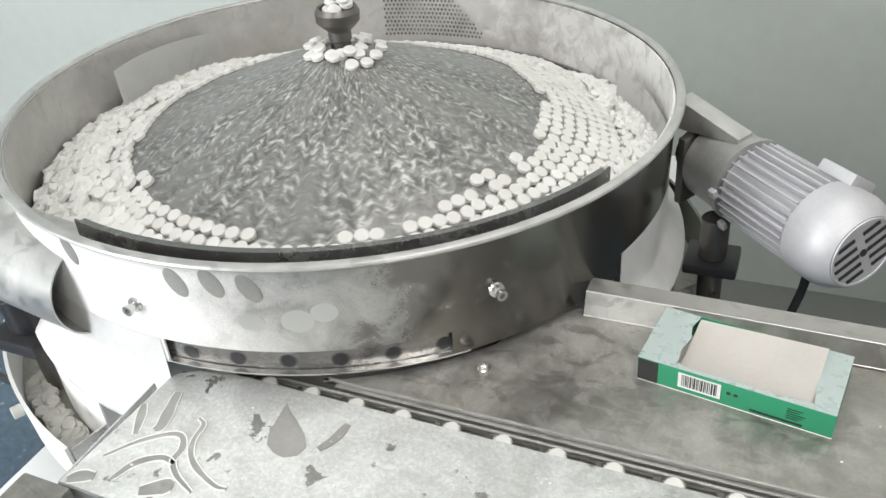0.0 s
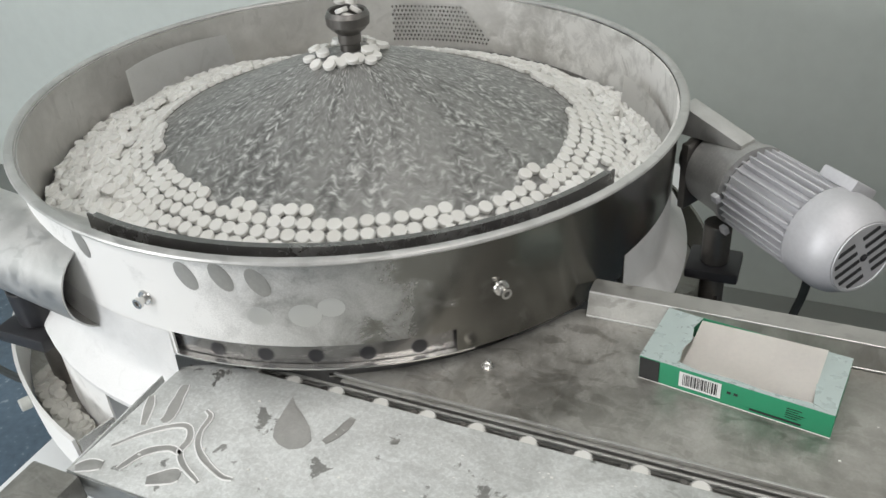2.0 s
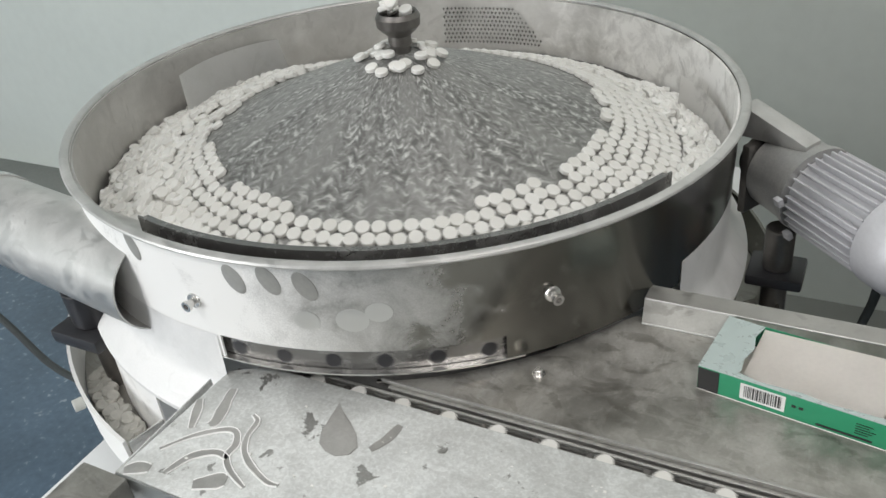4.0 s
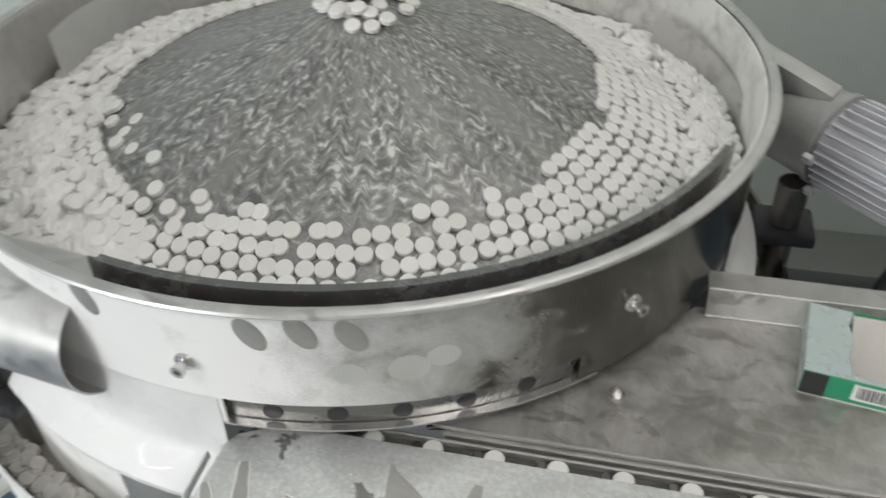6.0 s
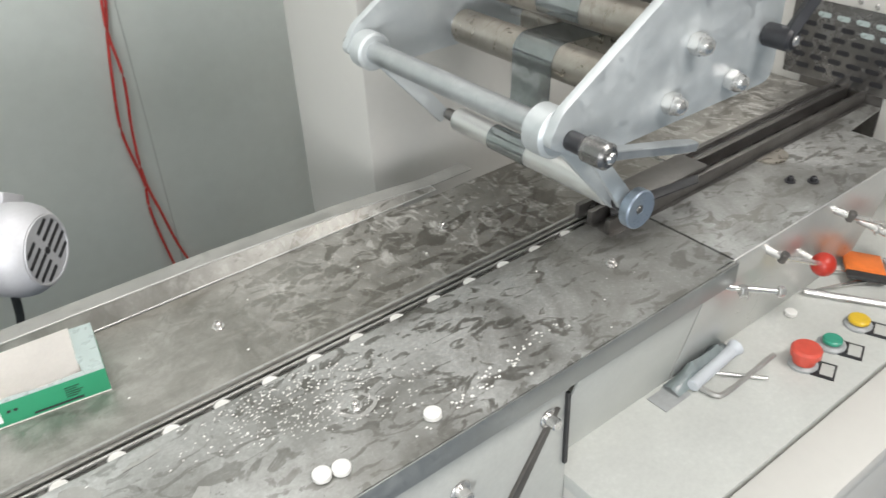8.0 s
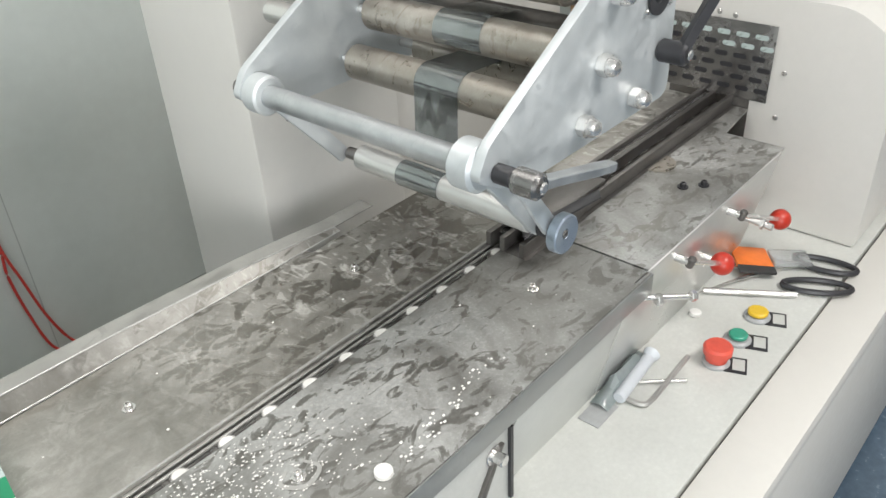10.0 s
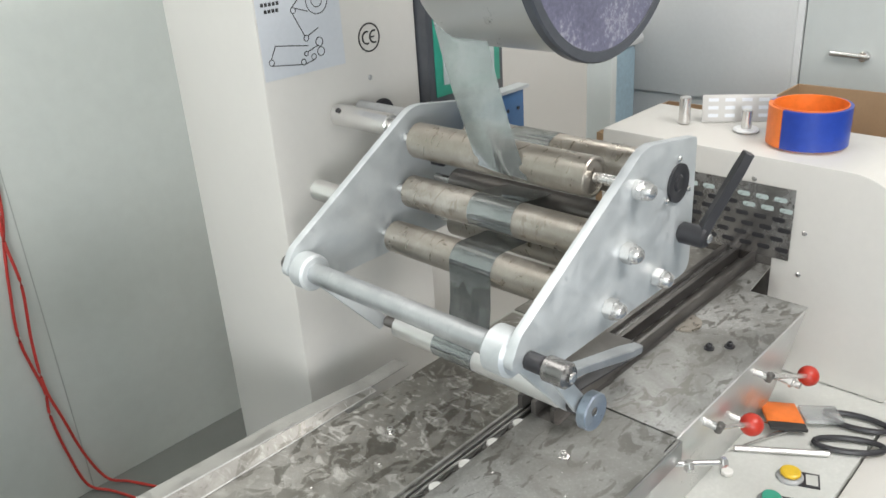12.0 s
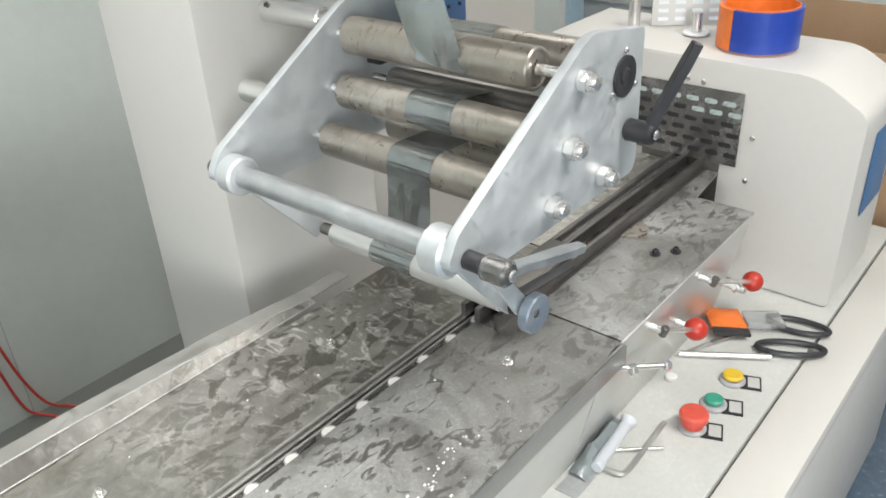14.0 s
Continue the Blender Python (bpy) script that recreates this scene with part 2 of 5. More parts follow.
def foil():
    """Bright packaging foil with lengthwise creases."""
    m, n, l, b = nodes_of("foil_film")
    crease = noise_node(n, l, 9, 2, 0.4, stretch=(0.3, 2.0, 0.3), warp=0.2)
    cloud = noise_node(n, l, 14, 4, 0.6)
    r = ramp(n, l, cloud.outputs[0], [(0.35, (0.50, 0.53, 0.53)), (0.65, (0.68, 0.71, 0.71))])
    l.new(r.outputs[0], b.inputs["Base Color"])
    b.inputs["Metallic"].default_value = 0.85
    q = ramp(n, l, cloud.outputs[0], [(0.35, 0.05), (0.65, 0.11)])
    l.new(q.outputs[0], b.inputs["Roughness"])
    bump(n, l, b, crease.outputs[0], 0.22, 0.006)
    return m


M_FILM = foil()
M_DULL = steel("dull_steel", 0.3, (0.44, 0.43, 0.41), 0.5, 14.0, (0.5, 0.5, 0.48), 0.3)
M_STAIN = steel("wiped_steel", 0.5, (0.38, 0.375, 0.355), 0.30, 30.0, (0.52, 0.52, 0.50), 0.4)
M_BRASSY = steel("roller_steel", 0.36, (0.31, 0.28, 0.235), 0.25, 11.0, (0.56, 0.545, 0.51), 0.75)
M_HUB = paint("blue_zinc", (0.34, 0.40, 0.47), 0.34, 0.12, 30, metal=0.75, dust=0.15)
M_ALU = paint("motor_aluminium", (0.60, 0.60, 0.62), 0.52, 0.08, 9, metal=0.35, dust=0.25)
M_GEAR = paint("gearbox_aluminium", (0.44, 0.44, 0.43), 0.40, 0.15, 14, metal=0.5, dust=0.3)
M_CREAM = paint("cream_enamel", (0.56, 0.55, 0.515), 0.46, 0.025, 3)
M_BASE = paint("powdered_enamel", (0.50, 0.51, 0.48), 0.5, 0.08, 7, dust=0.2)
M_WHITE = paint("white_enamel", (0.74, 0.76, 0.76), 0.4, 0.03, 3)
M_WALL = paint("grey_green_wall", (0.58, 0.62, 0.585), 0.38, 0.04, 1.2)
M_WALLW = paint("pale_wall", (0.62, 0.66, 0.65), 0.5, 0.03, 1.2)
# Dark so that the unseen south wall dims reflections on the bowl's right.
M_WALLD = paint("grey_wall", (0.26, 0.27, 0.26), 0.5, 0.03, 1.2)
M_CEIL = paint("ceiling_white", (0.8, 0.8, 0.78), 0.7, 0.02, 2)
M_FLOOR = paint("blue_floor_coating", (0.085, 0.125, 0.17), 0.2, 0.3, 2.2, dust=0.12)
M_BLACK = plastic("black_plastic", (0.025, 0.025, 0.028), 0.38)
M_RUBBER = plastic("black_cable", (0.03, 0.035, 0.035), 0.55)
M_RED = plastic("red_bakelite", (0.46, 0.035, 0.02), 0.36)
M_REDSOFT = plastic("red_button", (0.62, 0.09, 0.06), 0.35)
M_GREENB = plastic("green_button", (0.04, 0.30, 0.20), 0.35)
M_YEL = plastic("yellow_button", (0.70, 0.46, 0.03), 0.35)
M_ORANGE = plastic("orange_plastic", (0.80, 0.19, 0.03), 0.4)
M_BLUE = plastic("blue_tape", (0.02, 0.055, 0.33), 0.3)
M_BLUEP = plastic("blue_panel", (0.05, 0.14, 0.30), 0.4)
M_CABLE = plastic("red_cable", (0.55, 0.05, 0.04), 0.4)
M_GREEN = paint("green_card", (0.03, 0.28, 0.14), 0.4, 0.05, 12)
M_SILVERCARD = paint("pale_green_card", (0.50, 0.58, 0.565), 0.3, 0.05, 3, metal=0.3)
M_CARDIN = paint("bare_card", (0.90, 0.865, 0.82), 0.7, 0.04, 10)
M_INKB = plastic("black_ink", (0.03, 0.03, 0.03), 0.5)
M_PAPERW = paint("white_paper", (0.78, 0.78, 0.76), 0.6, 0.02, 10)
M_BROWN = paint("brown_cardboard", (0.36, 0.24, 0.14), 0.75, 0.08, 8)
M_LABEL = paint("grey_label", (0.52, 0.55, 0.58), 0.35, 0.03, 6)
M_PURPLE = paint("violet_grey_flange", (0.14, 0.14, 0.20), 0.4, 0.35, 9, dust=0.45)
M_GREY = plastic("grey_plastic", (0.35, 0.36, 0.36), 0.4)
M_SCREEN = plastic("green_screen_frame", (0.03, 0.28, 0.20), 0.35)
M_PANEL = plastic("dark_panel", (0.07, 0.075, 0.085), 0.3)
M_GLASSY = plastic("screen_glass", (0.42, 0.48, 0.48), 0.12)
M_CLEAR = plastic("clear_plastic", (0.85, 0.88, 0.88), 0.15, trans=0.8)


def tablet_material():
    m, n, l, b = nodes_of("white_tablet")
    oi = n.new("ShaderNodeObjectInfo")
    ge = n.new("ShaderNodeNewGeometry")
    s = maths(n, l, "ADD", maths(n, l, "MULTIPLY", oi.outputs["Random"], 0.4), maths(n, l, "MULTIPLY", ge.outputs["Random Per Island"], 0.6))
    r = ramp(n, l, s, [(0.1, (0.68, 0.67, 0.63)), (0.9, (0.80, 0.80, 0.77))])
    l.new(r.outputs[0], b.inputs["Base Color"])
    b.inputs["Roughness"].default_value = 0.62
    b.inputs["Subsurface Weight"].default_value = 0.0
    t = noise_node(n, l, 900, 3)
    bump(n, l, b, t.outputs[0], 0.12, 0.0004)
    return m


M_TAB = tablet_material()
M_TABDUST = paint("dusty_old_tablet", (0.50, 0.49, 0.45), 0.7, 0.15, 60)


def disc_material():
    """Turning steel cone; reflections are painted into its colour as ripples, in columns that run outwards."""
    m, n, l, b = nodes_of("glint_painted_disc_steel")
    tc = n.new("ShaderNodeTexCoord")
    sx = n.new("ShaderNodeSeparateXYZ")
    l.new(tc.outputs["Object"], sx.inputs[0])
    ang = maths(n, l, "ARCTAN2", sx.outputs[1], sx.outputs[0])
    rad = maths(n, l, "SQRT", maths(n, l, "ADD", maths(n, l, "MULTIPLY", sx.outputs[0], sx.outputs[0]), maths(n, l, "MULTIPLY", sx.outputs[1], sx.outputs[1])), 0.0)

    def polar(k_ang, k_rad, detail, warp):
        cv = n.new("ShaderNodeCombineXYZ")
        l.new(maths(n, l, "MULTIPLY", maths(n, l, "COSINE", ang, 0.0), k_ang), cv.inputs[0])
        l.new(maths(n, l, "MULTIPLY", maths(n, l, "SINE", ang, 0.0), k_ang), cv.inputs[1])
        l.new(maths(n, l, "MULTIPLY", rad, k_rad), cv.inputs[2])
        t = n.new("ShaderNodeTexNoise")
        t.inputs["Scale"].default_value, t.inputs["Detail"].default_value, t.inputs["Distortion"].default_value = 1.0, detail, warp
        l.new(cv.outputs[0], t.inputs["Vector"])
        return t
    t3 = polar(5.0, 7.0, 2, 0.2)
    t4 = polar(9.0, 18.0, 2, 0.3)
    # short painted glint arcs stacked in columns that run down the slope
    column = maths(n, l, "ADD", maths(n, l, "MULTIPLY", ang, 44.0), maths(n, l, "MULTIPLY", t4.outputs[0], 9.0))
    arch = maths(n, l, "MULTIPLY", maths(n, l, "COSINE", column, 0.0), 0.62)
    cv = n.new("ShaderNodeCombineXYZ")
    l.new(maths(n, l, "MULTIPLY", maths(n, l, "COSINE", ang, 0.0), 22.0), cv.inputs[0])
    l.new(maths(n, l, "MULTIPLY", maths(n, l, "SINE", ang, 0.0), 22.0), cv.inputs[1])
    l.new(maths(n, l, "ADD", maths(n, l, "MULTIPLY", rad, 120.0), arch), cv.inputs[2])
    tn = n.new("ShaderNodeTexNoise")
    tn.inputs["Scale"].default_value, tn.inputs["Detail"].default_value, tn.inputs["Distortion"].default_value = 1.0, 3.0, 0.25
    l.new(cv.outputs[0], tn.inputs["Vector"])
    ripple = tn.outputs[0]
    # reflections put into the colour, from dark ripples up to pale glints
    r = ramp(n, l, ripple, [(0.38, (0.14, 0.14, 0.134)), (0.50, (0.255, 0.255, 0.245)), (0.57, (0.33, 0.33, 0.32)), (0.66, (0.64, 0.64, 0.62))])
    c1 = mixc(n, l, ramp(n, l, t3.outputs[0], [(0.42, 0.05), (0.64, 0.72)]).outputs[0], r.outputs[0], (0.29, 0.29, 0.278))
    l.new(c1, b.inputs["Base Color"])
    b.inputs["Metallic"].default_value = 0.35
    b.inputs["Roughness"].default_value = 0.46
    bump(n, l, b, ripple, 0.35, 0.003)
    return m


M_DISC = disc_material()


# ---------------------------------------------------------------- mesh helpers
def finish(bm, name, mat, smooth=30):
    me = bpy.data.meshes.new(name)
    bmesh.ops.recalc_face_normals(bm, faces=bm.faces)
    for f in bm.faces:
        f.smooth = True
    for e in bm.edges:
        if len(e.link_faces) == 2 and e.calc_face_angle(0) > radians(smooth):
            e.smooth = False
    bm.to_mesh(me)
    bm.free()
    me.materials.append(mat)
    return me


def part(name, bm, mat, parent=None, label="", m=None, smooth=30):
    ob = new(name, finish(bm, name, mat, smooth))
    if parent is not None:
        ob.parent = parent
    if m is not None:
        ob.matrix_basis = m
    if label:
        ob["label"] = label
    return ob


def empty(name, m=None):
    ob = new(name)
    ob.empty_display_size = 0.02
    if m is not None:
        ob.matrix_basis = m
    return ob


def block(x0, x1, y0, y1, z0, z1, bev=0.002, bm=None, m=None, seg=2):
    b = bmesh.new()
    bmesh.ops.create_cube(b, size=1)
    for v in b.verts:
        v.co = Vector(((x0 + x1) / 2 + v.co.x * (x1 - x0), (y0 + y1) / 2 + v.co.y * (y1 - y0), (z0 + z1) / 2 + v.co.z * (z1 - z0)))
    if bev:
        bmesh.ops.bevel(b, geom=b.edges[:], offset=bev, segments=seg, affect="EDGES", profile=0.6)
    if m is not None:
        bmesh.ops.transform(b, matrix=m, verts=b.verts)
    return merge(bm, b)


def merge(bm, b):
    if bm is None:
        return b
    me = bpy.data.meshes.new("tmp")
    b.to_mesh(me)
    b.free()
    bm.from_mesh(me)
    bpy.data.meshes.remove(me)
    return bm


def lathe(profile, seg=48, a0=0.0, a1=360.0, bm=None, m=None, closed=False):
    """Turn (r, z) points about z; a profile whose ends touch the axis closes itself."""
    b = bmesh.new()
    full = abs(a1 - a0) >= 359.9
    steps = seg if full else seg + 1
    rings = []
    for i in range(steps):
        a = radians(a0 + (a1 - a0) * i / seg)
        rings.append([b.verts.new((r * math.cos(a), r * math.sin(a), z)) for r, z in profile])
    count = len(profile)
    last = count if closed else count - 1
    for i in range(seg):
        p, q = rings[i], rings[(i + 1) % steps]
        for k in range(last):
            k2 = (k + 1) % count
            b.faces.new((p[k], q[k], q[k2], p[k2]))
    if not full and closed:
        b.faces.new(rings[0])
        b.faces.new(rings[-1])
    bmesh.ops.remove_doubles(b, verts=b.verts, dist=1e-6)
    if m is not None:
        bmesh.ops.transform(b, matrix=m, verts=b.verts)
    return merge(bm, b)


def axis_pose(p, q):
    p, q = Vector(p), Vector(q)
    return Matrix.Translation(p) @ (q - p).to_track_quat("Z", "Y").to_matrix().to_4x4(), (q - p).length


def rod(p, q, r, seg=20, bm=None, bev=0.0015, r2=None):
    m, length = axis_pose(p, q)
    r2 = r if r2 is None else r2
    bev = min(bev, r * 0.4)
    prof = [(0, 0), (r - bev, 0), (r, bev), (r2, length - bev), (r2 - bev, length), (0, length)]
    return lathe(prof, seg, bm=bm, m=m)


def tube_along(points, r, seg=8, bm=None):
    """A cable: a round section swept along points."""
    b = bmesh.new()
    pts = [Vector(p) for p in points]
    rings = []
    for i, p in enumerate(pts):
        d = (pts[min(i + 1, len(pts) - 1)] - pts[max(i - 1, 0)]).normalized()
        q = d.to_track_quat("Z", "Y")
        rings.append([b.verts.new(p + q @ Vector((r * math.cos(2 * math.pi * k / seg), r * math.sin(2 * math.pi * k / seg), 0))) for k in range(seg)])
    for a, c in zip(rings, rings[1:]):
        for k in range(seg):
            b.faces.new((a[k], a[(k + 1) % seg], c[(k + 1) % seg], c[k]))
    b.faces.new(rings[0])
    b.faces.new(rings[-1])
    return merge(bm, b)


def curve_pts(ctrl, steps=8):
    """Catmull-Rom through control points."""
    p = [Vector(c) for c in ctrl]
    p = [p[0] * 2 - p[1]] + p + [p[-1] * 2 - p[-2]]
    out = []
    for i in range(1, len(p) - 2):
        for s in range(steps):
            t = s / steps
            a, b_, c, d = p[i - 1], p[i], p[i + 1], p[i + 2]
            out.append(0.5 * (2 * b_ + (c - a) * t + (2 * a - 5 * b_ + 4 * c - d) * t * t + (3 * b_ - a - 3 * c + d) * t ** 3))
    out.append(p[-2])
    return out


def slab(poly, axis, lo, hi, bev=0.0015, bm=None, holes=()):
    """Extrude a polygon (in the two other axes) between lo and hi along axis."""
    b = bmesh.new()

    def at(u, v, w):
        return {"x": (w, u, v), "y": (u, w, v), "z": (u, v, w)}[axis]
    lower = [b.verts.new(at(u, v, lo)) for u, v in poly]
    face = b.faces.new(lower)
    ext = bmesh.ops.extrude_face_region(b, geom=[face])
    vs = [g for g in ext["geom"] if isinstance(g, bmesh.types.BMVert)]
    d = hi - lo
    bmesh.ops.translate(b, verts=vs, vec=at(0, 0, d))
    bmesh.ops.recalc_face_normals(b, faces=b.faces)
    if bev:
        bmesh.ops.bevel(b, geom=b.edges[:], offset=bev, segments=2, affect="EDGES", profile=0.6)
    return merge(bm, b)


def rounded(corners, r, steps=5):
    """Round the corners of a polygon."""
    out = []
    k = len(corners)
    for i in range(k):
        p, c, q = (Vector(corners[j % k]) for j in (i - 1, i, i + 1))
        rr = r[i] if isinstance(r, (list, tuple)) else r
        u, v = (p - c).normalized(), (q - c).normalized()
        a, e = c + u * rr, c + v * rr
        for s in range(steps + 1):
            t = s / steps
            out.append(tuple((1 - t) ** 2 * a + 2 * t * (1 - t) * c + t * t * e))
    return out


# ---------------------------------------------------------------- room
def plane_wall(name, x0, x1, y0, y1, z0, z1, mat, label):
    return tagged(part(name, block(x0, x1, y0, y1, z0, z1, 0), mat), label, "wall" if name.startswith("wall") else name, kind="structure")


WALL_Y = 1.39
plane_wall("floor", -4, 6, -3.2, 3.0, -0.1, 0.0, M_FLOOR, "blue-grey coated floor, scuffed and dusty")
plane_wall("wall_north", -4, 2.35, WALL_Y, WALL_Y + 0.12, 0.0, 2.8, M_WALL, "plain grey-green painted partition wall")
for wx0, wx1, wz0, wz1 in ((-4, -3.35, 0, 2.8), (-1.65, 6, 0, 2.8), (-3.35, -1.65, 0, 0.85), (-3.35, -1.65, 2.25, 2.8)):
    plane_wall("wall_south", wx0, wx1, -3.32, -3.2, wz0, wz1, M_WALLD, "unseen room wall, dark grey to dim the bowl's reflections")
# Out-of-view window, made up as a setting for the fill light.
win = tagged(empty("added_window_1"), "added unseen window with a grey frame, holding the fill light", "window", kind="structure")
for fx0, fx1, fz0, fz1 in ((-3.35, -3.29, 0.85, 2.25), (-1.71, -1.65, 0.85, 2.25), (-3.29, -1.71, 0.85, 0.91), (-3.29, -1.71, 2.19, 2.25)):
    part("window_frame", block(fx0, fx1, -3.29, -3.23, fz0, fz1, 0.004), M_ZINC, win)
plane_wall("wall_west", -4.12, -4, -3.2, 3.0, 0.0, 2.8, M_WALLW, "pale painted room wall")
plane_wall("wall_east", 4.6, 4.72, -3.2, 3.0, 0.0, 2.8, M_WALLW, "pale painted room wall")
plane_wall("wall_far_north", 2.35, 4.6, 2.88, 3.0, 0.0, 2.8, M_WALLW, "pale painted room wall")
tagged(part("ceiling", block(-4, 6, -3.2, 3.0, 2.8, 2.9, 0), M_CEIL), "white flat ceiling with light panels", "ceiling", kind="structure")
# Kerb added over the blue floor; its dark grey paints in the floor's shadow.
tagged(part("baseboard", block(-4, 2.35, WALL_Y - 0.17, WALL_Y - 0.0005, 0.0005, 0.05, 0.004), paint("kerb_floor_shade", (0.19, 0.20, 0.187), 0.5, 0.08, 4)), "added grey kerb along the wall, painted dark as the shadow there", "trim", kind="structure")

tagged(part("trim", block(0.823, 0.8255, WALL_Y - 0.0012, WALL_Y - 0.0002, 0.052, 2.79, 0), paint("panel_joint", (0.40, 0.43, 0.405), 0.5, 0.05, 6)), "thin joint between two wall panels", "trim", kind="structure")

# ---------------------------------------------------------------- infeed table
Z = 0.82
SLOT0, SLOT1 = -0.008, 0.018
BX, BY, BZ = -0.350, 0.4560, 0.9875
table = tagged(empty("infeed_table", pose(0, 0, 0)), "long steel infeed table dusted with white tablet powder", "table")
front = [(-0.357, -0.202), (1.075, -0.202), (1.075, SLOT0), (-0.30, SLOT0), (-0.345, -0.03)]
part("front_plate", slab(front, "z", Z - 0.003, Z, 0.001), M_FRONT, table, "steel plate with smeared white powder and wet streaks")
def plate_strip(xs, lo, hi, z0, z1):
    """A flat plate between two lines y = lo(x) and y = hi(x)."""
    b = bmesh.new()
    cols = []
    for x in xs:
        cols.append([b.verts.new((x, lo(x), z0)), b.verts.new((x, hi(x), z0)), b.verts.new((x, hi(x), z1)), b.verts.new((x, lo(x), z1))])
    for p, q in zip(cols, cols[1:]):
        for k in range(4):
            b.faces.new((p[k], p[(k + 1) % 4], q[(k + 1) % 4], q[k]))
    b.faces.new(cols[0])
    b.faces.new(cols[-1])
    return b


def cut_edge(x):
    """The back plate's rear edge: cut round the bowl, then straight, then narrower beside the cabinet."""
    if x < 0.088:
        return min(0.222, BY - math.sqrt(max(0.0, 0.479 ** 2 - (x - BX) ** 2)))
    return 0.222 if x < 0.835 else 0.20


xs = [-0.165 + 0.02 * i for i in range(13)] + [0.085, 0.088, 0.30, 0.60, 0.834, 0.836, 1.22]
part("back_plate", plate_strip(xs, lambda x: SLOT1, cut_edge, Z - 0.003, Z), M_TABLE, table, "stained steel plate with a curved cut-out")
part("front_fold", slab([(-0.357, Z - 0.0005), (1.075, Z - 0.0005), (1.075, Z - 0.032), (-0.357, Z - 0.032)], "y", -0.2045, -0.2025, 0.0006), M_EDGE, table, "folded steel front edge")
fold_z = [(0.085, 0.027), (0.55, 0.022), (0.75, 0.015), (0.84, 0.008), (0.90, 0.002)]


def rail_sheet(name, y_lo, y_hi, top, mat, text):
    """A sheet that follows the falling top of the rail: the slanted inner face, or the flange on top of it."""
    b = bmesh.new()
    ends = fold_z if not top else fold_z + [(0.98, 0.002)]
    cols = []
    for x, h in ends:
        z0, z1 = (Z + h, Z + h) if top else (Z + 0.0005, Z + h)
        cols.append([b.verts.new((x, y_lo, z0)), b.verts.new((x, y_hi, z1)), b.verts.new((x, y_hi + 0.0003, z1 + 0.0016)), b.verts.new((x, y_lo - 0.0003, z0 + 0.0016))])
    for p, q in zip(cols, cols[1:]):
        for k in range(4):
            b.faces.new((p[k], p[(k + 1) % 4], q[(k + 1) % 4], q[k]))
    b.faces.new(cols[0])
    b.faces.new(cols[-1])
    return part(name, b, mat, table, text)


rail_sheet("back_fold", 0.2105, 0.2222, False, M_TABLE, "slanted inner face of the rail")
rail_sheet("back_flange", 0.2226, 0.250, True, M_RAIL, "dusty folded top edge")
# Thin pale rods stand in for the highlights along the rail's edges.
for yy, low in ((0.2224, False), (0.2098, True)):
    edge = bmesh.new()
    for (xa, ha), (xb, hb) in zip(fold_z, fold_z[1:]):
        rod((xa, yy, Z + (0.0012 if low else ha + 0.0014)), (xb, yy, Z + (0.0012 if low else hb + 0.0014)), 0.0012, 8, edge)
    part("bright_edge", edge, M_PIPE, table, "pale rod put in as the highlight on the rail's edge")
part("corner_bracket", block(-0.40, -0.335, -0.262, -0.2065, Z - 0.03, Z + 0.004, 0.003), M_TABLE, table)
part("end_fold", slab([(-0.202, Z - 0.0005), (-0.05, Z - 0.0005), (-0.05, Z - 0.010), (-0.202, Z - 0.010)], "x", -0.3595, -0.3575, 0.0006), M_FRONT, table)
part("channel_floor", block(-0.34, 1.66, SLOT0 - 0.016, SLOT1 + 0.004, Z - 0.03, Z - 0.026, 0), M_DULL, table, "worn floor of the conveyor slot")
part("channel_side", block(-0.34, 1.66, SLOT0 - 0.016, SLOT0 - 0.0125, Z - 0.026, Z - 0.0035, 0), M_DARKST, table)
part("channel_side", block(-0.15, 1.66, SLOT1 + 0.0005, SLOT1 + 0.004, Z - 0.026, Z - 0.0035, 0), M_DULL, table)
for yy, zz in ((0.0090, Z - 0.0085), (0.0135, Z - 0.019)):
    part("guide_rod", rod((-0.30, yy, zz), (1.62, yy, zz), 0.0024, 8), M_STAIN, table, "thin worn guide rod")
part("slot_lip", block(-0.15, 1.2, 0.0128, SLOT1, Z - 0.0055, Z - 0.0035, 0.0005), M_RAIL, table, "dusty inner lip of the slot")
part("slot_edge", block(-0.16, 1.2, SLOT1 - 0.001, SLOT1 + 0.002, Z + 0.0005, Z + 0.003, 0.0006), M_STAIN, table)


def screw(x, y, z, r=0.006, h=0.007, name="bolt", mat=M_CLEAN, parent=None):
    b = lathe([(0, 0), (r * 1.7, 0), (r * 1.7, 0.0015), (r, 0.0017), (r, h - 0.001), (r - 0.001, h), (r * 0.5, h), (r * 0.45, h - 0.003), (0, h - 0.003)], 18)
    return part(name, b, mat, parent, m=pose(x, y, z))


for x, y in ((0.5, 0.12), (0.843, 0.12), (0.004, 0.087), (0.554, -0.103), (0.95, -0.10), (0.10, -0.12)):
    screw(x, y, Z, 0.0045, 0.008, parent=table)
for x, y, z0 in ((-0.28, -0.17, 0.6005), (0.45, -0.17, 0.0), (0.45, 0.17, 0.0)):
    part("leg", block(x - 0.02, x + 0.02, y - 0.02, y + 0.02, z0, Z - 0.0035, 0.003), M_ZINC, table)
part("cross_beam", block(-0.27, 1.0, -0.165, -0.125, Z - 0.075, Z - 0.032, 0.002), M_BASE, table)


